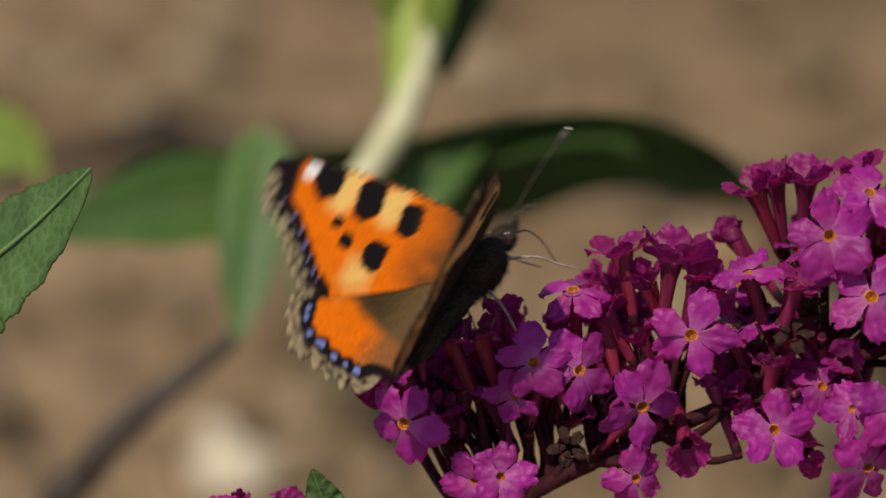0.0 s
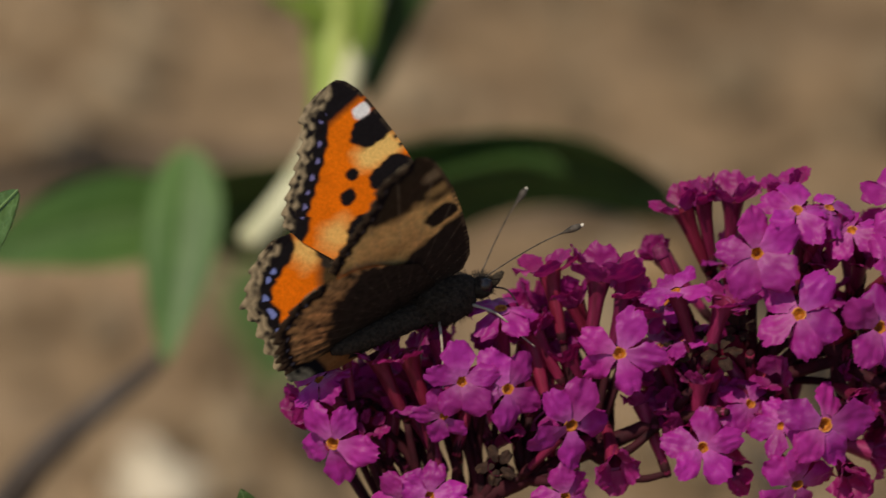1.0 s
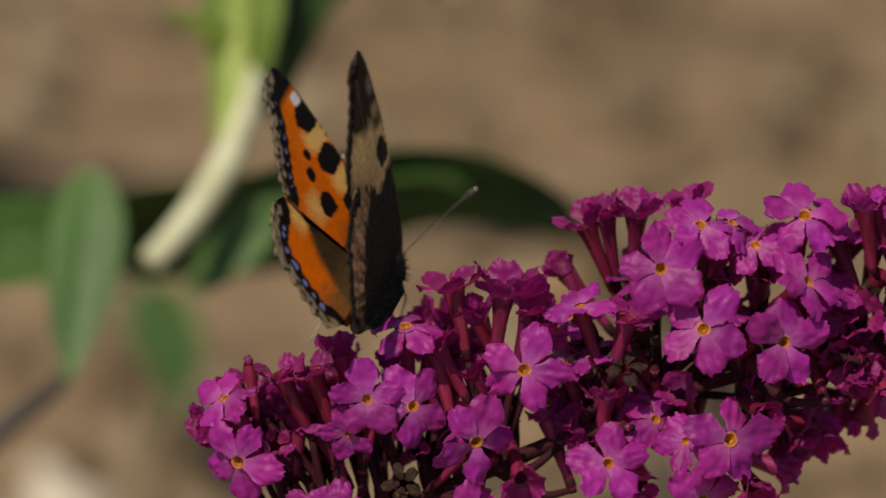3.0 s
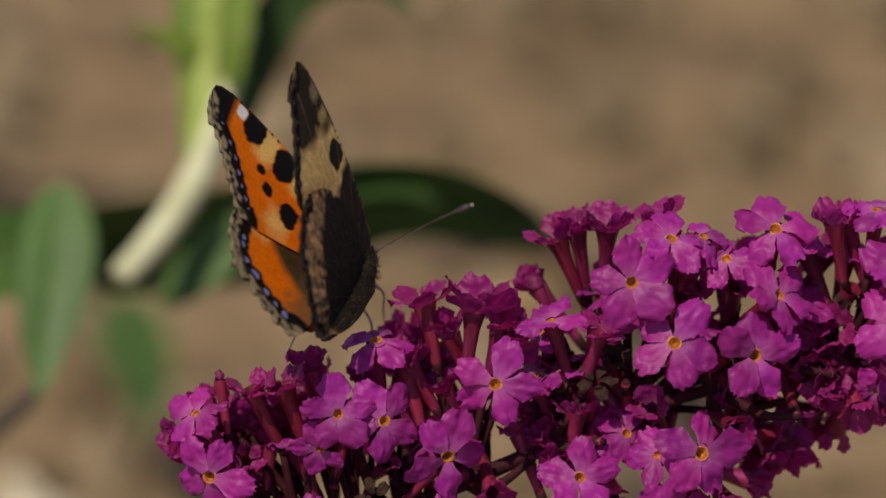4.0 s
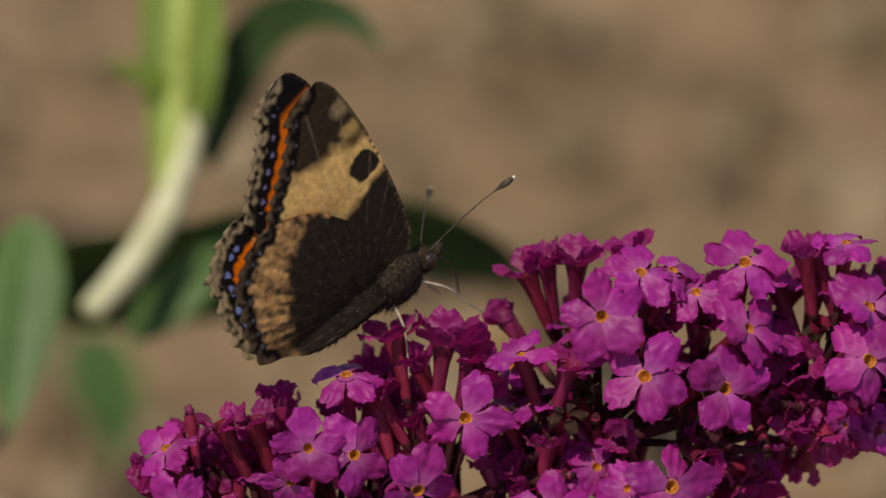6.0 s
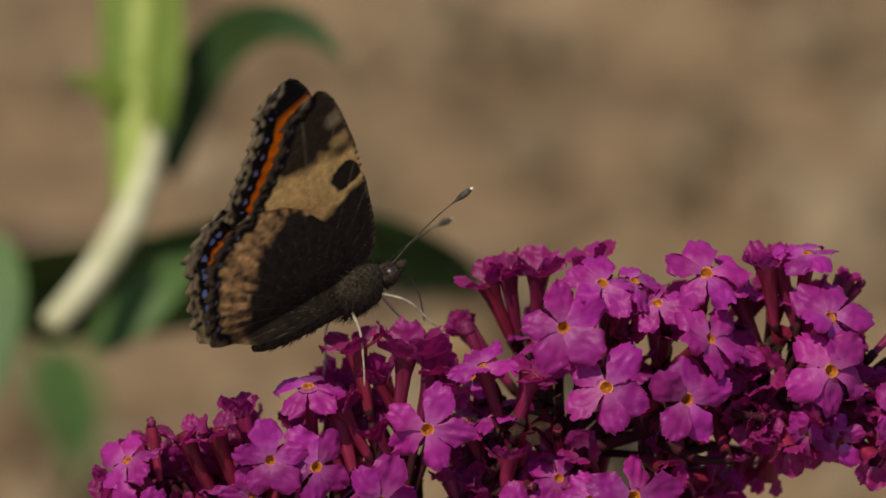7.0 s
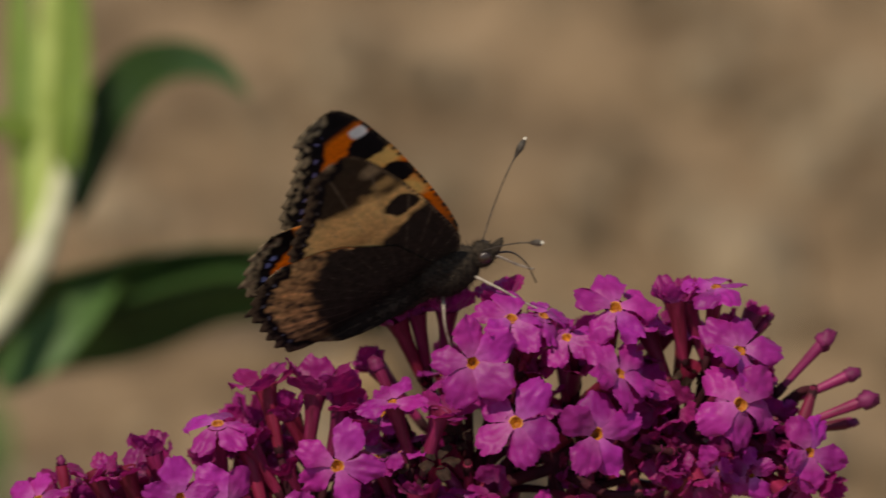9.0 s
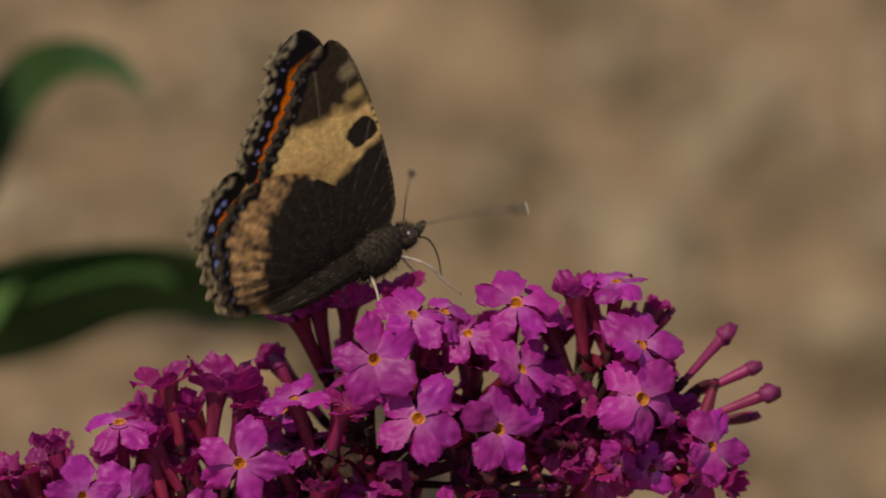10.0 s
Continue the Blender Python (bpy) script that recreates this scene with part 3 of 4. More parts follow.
# near the butterfly
cluster(SPIKE, SPIKE_LINE, [
    (-12.6, -18.7, 0.0, 0.1, 1.0, 0.87, 'open', None, 18),
    (4.8, -15.4, 0.0, 0.12, 1.0, 1.02, 'open', None, 0),
    (-0.5, -23.4, 0.4, -0.3, 1.0, 1.05, 'open', None, -5),
    (-7.5, -19.5, 0.35, 0.1, 1.0, 0.93, 'open', None, 50),
    (-14.6, -22.5, 0.0, -0.35, 0.9, 0.72, 'open', 1.5, 36),
    (2.5, -7.2, 0.0, 1.0, 0.2, 1.3, 'cup', 5.0),
    (5.4, -8.9, 0.3, 1.0, 0.3, 0.9, 'half', 6.0),
    (-0.2, -9.9, -0.3, 0.9, 0.4, 0.85, 'half', 7.0),
    (7.3, -10.8, 0.2, 0.9, 0.5, 0.85, 'half', 6.0),
    (-3.1, -6.2, -0.2, 1.0, 0.15, 0.9, 'cup', 6.0),
    (-8.4, -10.6, 0.05, 0.78, 0.5, 0.92, 'open', 4.0, 20),
    (-5.4, -12.2, 0.2, 0.9, 0.25, 0.75, 'half', 9.0),
    (-15.7, -13.7, -0.4, 0.85, 0.3, 0.82, 'half', 6.0),
    (11.0, -8.5, -0.35, 0.75, 0.5, 0.78, 'open', 2.0),
    (16.4, -9.4, 0.25, 0.85, 0.4, 0.72, 'cup', 3.0),
    (9.6, -4.8, -0.3, 1.0, 0.1, 0.7, 'bud', 6.0),
    (0.1, -12.4, 0.3, 0.8, 0.1, 0.65, 'half', 11.0),
    (-9.7, -15.0, 0.0, 0.8, 0.4, 0.7, 'half', 10.0),
    (11.1, -13.0, 0.3, 0.5, 0.6, 0.75, 'half', 8.0),
])
# lower end
cluster(SPIKE, SPIKE_LINE, [
    (-26.8, -25.6, -0.35, -0.25, 1.0, 1.05, 'open', None, 200),
    (-28.4, -18.7, -0.5, 0.55, 0.65, 0.8, 'open', 2.0),
    (-18.7, -15.5, -0.15, 1.0, 0.35, 0.78, 'cup', 2.0),
    (-22.2, -15.8, -0.4, 0.9, 0.3, 0.72, 'cup', 3.0),
    (-25.8, -14.9, 0.0, 1.0, 0.1, 0.45, 'bud', 5.0),
    (-30.4, -21.6, -0.9, 0.1, 0.4, 0.72, 'half', 5.0),
    (-22.8, -23.8, 0.1, 0.3, 0.8, 0.55, 'half', 6.0),
    (-18.9, -31.9, 0.0, -0.1, 1.0, 0.8, 'open', 1.0),
    (-7.1, -24.4, 0.1, 0.2, 0.9, 0.42, 'half', 5.0),
    (-1.4, -24.6, 0.5, 0.5, 0.6, 0.42, 'bud', 4.0),
    (-16.1, -31.4, 0.0, -0.1, 1.0, 0.82, 'open', 1.0),
    (-1.1, -31.4, 0.2, -0.1, 1.0, 0.78, 'open', 3.0),
    (-29.4, -22.5, -0.7, -0.3, 0.6, 0.7, 'half', 6.0),
])
# middle
cluster(SPIKE, SPIKE_LINE, [
    (19.9, -4.2, -0.1, 0.2, 1.0, 1.02, 'open', None, 33),
    (24.6, -10.9, 0.0, 0.1, 1.0, 1.07, 'open', None, -10),
    (33.5, -12.3, 0.3, 0.0, 1.0, 1.1, 'open', None, 12),
    (36.2, -5.7, 0.5, 0.3, 0.85, 1.0, 'open', None, -25),
    (14.1, -25.8, 0.1, 0.0, 1.0, 0.97, 'open', None, 15),
    (27.6, -23.1, 0.2, 0.1, 1.0, 1.1, 'open', 0.5),
    (22.9, -23.4, -0.4, 0.2, 0.9, 0.8, 'open', 4.0),
    (31.5, -20.4, 0.3, -0.2, 1.0, 0.75, 'half', 4.0),
    (4.5, -27.7, 0.3, -0.5, 0.8, 0.93, 'half', 4.0),
    (22.1, -17.9, -0.3, 0.4, 0.8, 0.7, 'half', 6.0),
    (7.1, -18.0, 0.4, 0.3, 0.7, 0.65, 'half', 8.0),
    (24.6, -29.8, 0.2, -0.3, 0.9, 0.97, 'open', 3.0),
    (17.7, -28.6, 0.4, -0.3, 0.8, 0.72, 'half', 5.0),
    (30.3, -28.5, 0.3, -0.4, 0.8, 0.93, 'half', 4.0),
    (31.0, -16.1, 0.2, -0.5, 0.6, 0.62, 'half', 9.0),
])
# crown
cluster(SPIKE, SPIKE_LINE, [
    (24.3, 0.6, 0.1, 0.55, 0.8, 0.97, 'open', 2.0, 80),
    (23.7, 3.4, -0.2, 0.9, 0.2, 0.78, 'half', 7.0),
    (11.7, 0.8, -0.25, 1.0, 0.35, 0.85, 'cup', 10.0),
    (14.0, 1.7, -0.05, 1.0, 0.4, 0.85, 'half', 10.0),
    (17.4, 2.0, 0.1, 1.0, 0.4, 0.9, 'cup', 10.0),
    (35.9, 1.7, 0.0, 0.5, 0.85, 1.02, 'open', 2.0, 90),
    (28.0, 0.9, 0.2, 0.8, 0.5, 0.78, 'open', 4.0),
    (30.5, -1.6, -0.2, 0.6, 0.75, 0.82, 'open', 4.0),
    (39.6, 1.6, 0.3, 0.8, 0.4, 0.78, 'open', 5.0),
    (31.6, -4.7, 0.0, 0.5, 0.8, 0.65, 'half', 7.0),
    (27.2, -4.7, 0.3, 0.5, 0.7, 0.65, 'half', 8.0),
    (40.4, -8.8, 0.3, 0.4, 0.8, 0.7, 'half', 7.0),
])
# tip
cluster(SPIKE, SPIKE_LINE, [
    (49.5, -9.2, 0.2, 0.1, 1.0, 1.1, 'open', None, -12),
    (49.6, -3.3, 0.45, 0.55, 0.7, 0.97, 'open', 2.0, 60),
    (47.3, 3.8, 0.2, 0.85, 0.5, 0.82, 'open', 5.0),
    (42.7, 2.7, -0.2, 0.9, 0.35, 0.8, 'cup', 6.0),
    (51.8, 1.1, 0.5, 0.85, 0.1, 0.5, 'half', 10.0),
    (53.3, 0.2, 0.6, 0.75, 0.1, 0.4, 'bud', 11.0),
    (57.3, -14.7, 0.5, 0.0, 0.85, 0.9, 'open', 4.0),
    (54.6, -13.1, 0.2, 0.2, 0.9, 0.72, 'half', 6.0),
    (54.8, -19.4, 0.4, -0.4, 0.8, 0.88, 'half', 5.0),
    (59.3, -18.3, 0.8, -0.3, 0.4, 0.75, 'half', 7.0),
    (45.1, -18.3, 0.1, -0.8, 0.5, 0.78, 'half', 7.0),
    (41.6, -16.4, 0.3, -0.7, 0.6, 0.72, 'half', 7.0),
    (40.4, -12.0, 0.4, -0.2, 0.7, 0.65, 'half', 8.0),
    (42.3, -15.1, 0.3, -0.1, 0.8, 0.7, 'half', 7.0),
    (52.1, -6.2, 0.6, 0.5, 0.4, 0.6, 'half', 9.0),
    (44.0, 2.5, -0.2, 0.9, 0.3, 0.75, 'cup', 8.0),
])
# tip buds
cluster(SPIKE, SPIKE_LINE, [
    (59.2, -2.7, 0.75, 0.66, 0.1, 0.88, 'bud', 9.0),
    (62.2, -6.3, 0.85, 0.5, 0.0, 0.68, 'bud', 11.0),
    (63.6, -9.2, 0.93, 0.35, 0.1, 0.88, 'bud', 9.0),
    (62.2, -11.6, 0.98, 0.1, 0.0, 0.55, 'bud', 12.0),
])
# the crowded heart and the far side of the spike
CROWN_X, CROWN_UP = (-30.9, -24.0, -15.2, -9.0, -4.0, 5.4, 9.8, 13.5, 22.9, 29.1, 36.6, 46.6, 51.0, 54.1, 58.5), (-16.2, -14.9, -12.4, -9.9, -5.6, -5.6, 0.1, 2.9, 3.8, 4.1, 5.1, 5.1, 2.6, -0.6, -7.4)
UNDER_X, UNDER_UP = (-30.9, -21.0, -13.0, 7.0, 19.8, 32.2, 41.0, 48.5, 58.5), (-30.0, -25.0, -21.0, -23.5, -30.0, -29.0, -21.8, -19.9, -18.7)
RNG_BACK = random.Random(5)
for k in range(190):
    x = RNG_BACK.uniform(-28, 56)
    hi, lo = np.interp(x, CROWN_X, CROWN_UP) - 3.0, np.interp(x, UNDER_X, UNDER_UP)
    up, away = RNG_BACK.uniform(lo, hi), RNG_BACK.uniform(6.0, 17)
    if -12 < x < 8 and (RNG_BACK.random() < 0.55 or up > -10):
        continue
    if x <= -12 and (up < -22 or RNG_BACK.random() < 0.4):
        continue
    if 20 < x < 41 and -20.5 < up < -15:
        continue
    root = nearest_on(SPIKE_LINE, Vector((x, away, up)) * MM) / MM
    n = (Vector((x - root.x, up - root.z, root.y - away)).normalized() + Vector((RNG_BACK.uniform(-0.7, 0.7), RNG_BACK.uniform(-0.4, 0.8), RNG_BACK.uniform(-0.3, 0.6)))).normalized()
    floret(SPIKE, SPIKE_LINE, x, up, n.x, n.y, n.z, RNG_BACK.uniform(0.65, 0.92), RNG_BACK.choice(("open", "cup", "half", "half")), away)
# withered
cluster(SPIKE, SPIKE_LINE, [
    (16.0, -14.9, 0.2, 0.6, 0.6, 0.80, 'dry', 4),
    (12.6, -12.4, -0.3, 0.7, 0.3, 0.67, 'dry', 8),
    (18.2, -12.4, 0.2, 0.5, 0.6, 0.73, 'dry', 7),
    (11.0, -15.6, 0.3, 0.3, 0.8, 0.73, 'dry', 6),
    (1.1, -24.2, 0.2, -0.2, 0.9, 0.67, 'dry', 4),
    (-2.4, -19.9, -0.3, 0.4, 0.7, 0.60, 'dry', 7),
    (-8.6, -28.0, 0, 0.2, 0.9, 0.80, 'dry', 3),
    (44.6, -4.8, 0.2, 0.5, 0.6, 0.73, 'dry', 8),
    (40.8, -12.2, 0.3, 0.2, 0.8, 0.67, 'dry', 7),
    (32.1, -14.6, 0, 0.3, 0.8, 0.73, 'dry', 6),
    (32.2, -11.2, 0.3, 0.3, 0.6, 0.67, 'dry', 6),
    (-5.2, -16.2, -0.2, 0.4, 0.6, 0.60, 'dry', 8),
])


LOWER = thing('flower_spike', VIEW @ pose(-0.0015, 0, -0.0024), 'tip of a second magenta flower spike below', 'flower')
LOWER_LINE = rachis([(-92.0, -228.0, 206), (-92.0, -150.0, 110), (-78.0, -90.0, 40), (-66.0, -60.0, 14), (-56.0, -49.0, 10), (-47.0, -40.5, 8), (-41.0, -34.5, 8)], (2.8, 2.4, 1.9, 1.4, 1.2, 0.9, 0.5), LOWER)
for k in range(26):
    q = LOWER_LINE[RNG_BACK.randrange(38, len(LOWER_LINE))]
    n = Vector((RNG_BACK.uniform(-1, 1), RNG_BACK.uniform(-0.2, 1), RNG_BACK.uniform(-0.3, 1))).normalized()
    floret(LOWER, LOWER_LINE, q.x / MM + n.x * 8, q.z / MM - 3 + n.y * 6, n.x, n.y, n.z, RNG_BACK.uniform(0.7, 0.9), RNG_BACK.choice(("open", "half", "cup")), q.y / MM - n.z * 8)


# ---- the butterfly: x to its head, y to its left, z up its back; millimetres ----
FORE_FRONT = ((0, 4.4), (2, 5.8), (5, 6.4), (10, 6.8), (16, 6.9), (20.5, 6.5), (22.6, 6.1), (24.1, 5.4), (24.8, 4.6))
FORE_REAR = ((0, -1.5), (5, -5.0), (12, -8.6), (14.8, -9.4), (15.8, -8.8), (16.9, -7.7), (18, -6.4), (19.5, -4.5), (21, -2.9), (22.3, -1.7), (23.4, -1.3), (24.0, -0.7), (24.5, 0.9), (24.8, 2.4))
HIND_FRONT = ((-1.7, -1.5), (0, 0.6), (0.9, 1.0), (7, 0.4), (12, -3.8), (13.4, -6.0), (14.2, -8.3), (14.75, -10.4))
HIND_REAR = ((-1.7, -8.0), (-1.45, -10.8), (-1.0, -13.2), (0, -15.4), (0.5, -17.2), (1.2, -18.4), (3.5, -18.7), (6.2, -18.4), (8.8, -17.7), (10.4, -17.6), (11.0, -18.0), (11.7, -17.0), (12.6, -15.8), (13.9, -14.2), (14.3, -12.9), (14.75, -11.3))

ORANGE, YELLOW, BLACK = (0.82, 0.172, 0.002), (0.86, 0.54, 0.16), (0.010, 0.008, 0.009)
WHITE, CREAM, BLUE = (0.82, 0.80, 0.78), (0.48, 0.37, 0.22), (0.20, 0.24, 0.55)
BROWN, BUFF, UMBER, TAN = (0.080, 0.050, 0.021), (0.90, 0.57, 0.205), (0.034, 0.025, 0.019), (0.50, 0.28, 0.11)


def lerp_curve(pairs, q):
    return np.interp(q, [a for a, _ in pairs], [b for _, b in pairs])


def wobble(p, q, f, seed):
    return (np.sin(p * f * 1.3 + q * f * 0.7 + seed) + np.sin(q * f * 1.7 - p * f * 0.6 + seed * 2.3) + np.sin((p + q) * f * 2.9 + seed * 0.7) * 0.6) / 2.6


def grain(p, q, size, seed):
    """Smooth random values from 0 to 1 over the wing, with a patch size in millimetres."""
    table = np.random.RandomState(seed).rand(64, 64)
    x, y = p / size + 300, q / size + 300
    i, j = np.floor(x).astype(int), np.floor(y).astype(int)
    u, v = x - i, y - j
    u, v = u * u * (3 - 2 * u), v * v * (3 - 2 * v)
    at = lambda a, b: table[a % 64, b % 64]
    return (at(i, j) * (1 - u) + at(i + 1, j) * u) * (1 - v) + (at(i, j + 1) * (1 - u) + at(i + 1, j + 1) * u) * v


def rays(p, q, count, seed):
    """Streaks that run out from the wing's root."""
    a, r = np.arctan2(q + 1.0, p + 3.0) * count, np.hypot(p + 3.0, q + 1.0)
    return 0.65 * grain(a, r * 0.35, 1.0, seed) + 0.35 * grain(p, q, 0.45, seed + 1)


def over(col, mask, tint):
    return col * (1 - mask[..., None]) + np.array(tint) * mask[..., None]


def step(x, soft=0.12):
    return np.clip(x / soft * 0.5 + 0.5, 0, 1)


def oval(p, q, cp, cq, rp, rq, seed=0.0, rough=0.16, soft=0.12):
    d = (np.abs((p - cp) / rp) ** 2.7 + np.abs((q - cq) / rq) ** 2.7) ** (1 / 2.7) + rough * wobble(p, q, 1.6, seed)
    return step((1 - d) * min(rp, rq), soft)


def edge_distance(p, q, rear):
    """How far in from the outer edge, and how far along it."""
    pts = np.array([(b, a) for a, b in rear])
    best, along, run = np.full(p.shape, 1e9), np.zeros(p.shape), 0.0
    for (x0, y0), (x1, y1) in zip(pts[:-1], pts[1:]):
        dx, dy = x1 - x0, y1 - y0
        ln = math.hypot(dx, dy)
        s = np.clip(((p - x0) * dx + (q - y0) * dy) / ln ** 2, 0, 1)
        d = np.hypot(p - x0 - s * dx, q - y0 - s * dy)
        along = np.where(d < best, run + s * ln, along)
        best = np.minimum(best, d)
        run += ln
    return best, along


def margin(col, p, q, dm, al, depth, blue, lunule, pale, spacing, strength=0.68):
    """The scalloped dark border with its pale broken lines and blue half-moons."""
    wave = 0.13 * np.cos(al * 2 * math.pi / spacing) + 0.30 * (grain(p, q, 0.9, 3) - 0.5)
    dw = dm + wave
    col = over(col, step(depth - dw, 0.18), BLACK)
    cell = np.floor(al / spacing)
    size = lunule * (0.75 + 0.5 * ((np.sin(cell * 12.9898) * 43758.5) % 1))
    spots = (np.abs(((al / spacing) % 1) - 0.5) * spacing / (0.55 * size)) ** 2 + ((dw - depth * 0.72) / (0.42 * size)) ** 2
    col = over(col, step((1 - spots) * 0.5, 0.25) * step(al.max() - 1.4 - al, 0.2), blue)
    broken = np.clip(grain(p, q, 0.55, 8) * 2.2 - 0.45, 0, 1) * strength
    col = over(col, step(0.30 - np.abs(dw - depth * 0.36), 0.28) * broken, pale)
    col = over(col, step(0.28 - np.abs(dw - depth * 0.13), 0.24) * broken, pale)
    fringe = step(0.42 - dm, 0.2) * np.clip(0.75 + 0.6 * np.cos(al * 2 * math.pi / spacing) + grain(p, q, 0.4, 9) - 0.5, 0, 1)
    return over(col, fringe * 0.75, np.array(pale) * 0.9)


def fore_upper(p, q):
    dm, al = edge_distance(p, q, FORE_REAR[3:])
    df = lerp_curve(FORE_FRONT, q) - p
    tone = 0.88 + 0.24 * rays(p, q, 9, 4)
    col = np.array(ORANGE) * tone[..., None]
    col = over(col, oval(p, q, 4.4, 15.6, 3.0, 1.55, 1, soft=0.6), YELLOW)
    col = over(col, oval(p, q, 4.2, 9.9, 2.5, 1.5, 2, soft=0.6), YELLOW)
    col = over(col, oval(p, q, -4.9, 10.4, 2.0, 1.6, 3, soft=0.9) * 0.85, YELLOW)
    col = over(col, oval(p, q, 4.2, 12.7, 2.9, 1.55, 4), BLACK)
    col = over(col, oval(p, q, 3.2, 7.4, 2.1, 1.3, 5), BLACK)
    col = over(col, oval(p, q, 5.0, 18.0, 2.6, 1.65, 6), BLACK)
    col = over(col, oval(p, q, 0.3, 15.1, 0.75, 0.65, 7), BLACK)
    col = over(col, oval(p, q, -1.5, 13.3, 0.95, 0.85, 8), BLACK)
    col = over(col, oval(p, q, -2.1, 9.5, 1.9, 1.4, 9), BLACK)
    col = over(col, step(q - 20.9 - 0.12 * p, 0.5), BLACK)
    col = margin(col, p, q, dm, al, 3.0, (0.20, 0.18, 0.38), 0.66, CREAM, 1.75, 0.85)
    col = over(col, oval(p, q, 5.2, 20.3, 1.1, 0.75, 10), WHITE)
    col = over(col, step(4.6 - q + 2.4 * (grain(p, q, 1.6, 5) - 0.5), 2.5) * 0.85, BROWN)
    return over(col, step(0.42 - df, 0.15) * np.clip(grain(q, q * 0, 0.35, 2) * 2.4 - 0.5, 0, 1), (0.045, 0.032, 0.022))


def hind_upper(p, q):
    dm, al = edge_distance(p, q, HIND_REAR[4:])
    r = np.hypot(p + 1.0, (q - 1.0) * 1.02) + 1.2 * (grain(p, q, 2.2, 2) - 0.5)
    hair = rays(p, q, 26, 12)
    col = np.array(ORANGE) * (0.88 + 0.24 * rays(p, q, 9, 7))[..., None]
    col = over(col, oval(p, q, -7.6, 11.6, 2.1, 2.0, 3, soft=1.0) * 0.9, YELLOW)
    col = over(col, step(10.6 - r, 0.7), np.array(BROWN) * 1.0)
    col = col * (1 - 0.45 * step(10.0 - r, 0.7) * hair)[..., None]
    col = over(col, oval(p, q, -5.2, 9.8, 2.4, 1.7, 5), (0.035, 0.027, 0.02))
    col = over(col, step(3.4 - q + 2.2 * (hair - 0.5), 1.6) * 0.8, (0.16, 0.10, 0.042))
    return margin(col, p, q, dm, al, 3.1, BLUE, 0.86, CREAM, 2.05, 0.8)


def veined(col, p, q, strength):
    """Paler wing veins."""
    v = np.abs(((np.arctan2(q + 1.0, p + 4.0) * 5.2) % 1) - 0.5)
    mask = step(v - 0.47, 0.02) * strength * np.clip(grain(p, q, 0.7, 41) * 1.6 - 0.2, 0, 1)
    return over(col, mask, (0.30, 0.23, 0.15))


def fore_under(p, q):
    dm, al = edge_distance(p, q, FORE_REAR[3:])
    df = lerp_curve(FORE_FRONT, q) - p
    streak = rays(p, q, 16, 21)
    col = np.array(BUFF) * (0.85 + 0.3 * streak)[..., None]
    col = over(col, oval(p, q, -3.0, 10.8, 4.0, 2.0, 2, soft=1.6) * 0.5, (0.33, 0.17, 0.06))
    col = over(col, oval(p, q, 4.6, 12.6, 1.9, 1.5, 4), UMBER)
    col = over(col, step(9.2 - q + 0.2 * p + 1.6 * (grain(p, q, 1.5, 5) - 0.5), 0.5), UMBER)
    col = over(col, step(q - 17.0 + 0.15 * p + 1.4 * (grain(p, q, 1.2, 6) - 0.5), 0.8), np.array((0.05, 0.034, 0.02)))
    col = over(col, oval(p, q, 5.3, 20.2, 1.1, 0.9, 7, soft=0.4) * 0.8, (0.40, 0.29, 0.16))
    col = over(col, oval(p, q, 5.3, 17.4, 1.3, 0.75, 8, soft=0.3) * 0.8, np.array(BUFF) * 0.8)
    col = over(col, oval(p, q, 5.2, 15.9, 1.5, 0.55, 9, soft=0.4) * 0.75, UMBER)
    col = veined(col * (0.82 + 0.36 * grain(p, q, 0.5, 43))[..., None], p, q, 0.45)
    col = margin(col, p, q, dm, al, 1.9, (0.12, 0.10, 0.10), 0.45, (0.21, 0.145, 0.085), 1.75, 0.6)
    return over(col, step(0.4 - df, 0.15) * np.clip(grain(q, q * 0, 0.3, 2) * 2.4 - 0.6, 0, 1), (0.14, 0.10, 0.06))


def hind_under(p, q):
    dm, al = edge_distance(p, q, HIND_REAR[4:])
    r = np.hypot((p + 1.0) * 0.84, (q - 1.0) * 1.0) + 2.2 * (grain(p, q, 2.6, 2) - 0.5) + 0.8 * (grain(p, q, 0.8, 5) - 0.5)
    streak = np.clip(rays(p, q, 30, 31) * 1.8 - 0.35, 0, 1)
    col = np.array(UMBER) * 1.6 + (np.array(TAN) * 1.6 - np.array(UMBER) * 1.6) * streak[..., None]
    col = over(col, step(11.0 - r, 0.35), UMBER)
    col = over(col, step(2.4 - q + 1.2 * (grain(p, q, 1.2, 7) - 0.5), 1.2) * 0.6, (0.020, 0.014, 0.010))
    col = col * (1 - 0.5 * step(1.2 - q, 1.0) * rays(p, q, 26, 14))[..., None]
    col = veined(col * (0.7 + 0.6 * grain(p, q, 0.5, 44))[..., None], p, q, 0.22)
    return margin(col, p, q, dm, al, 1.8, (0.13, 0.13, 0.17), 0.5, (0.19, 0.13, 0.075), 2.05, 0.6)


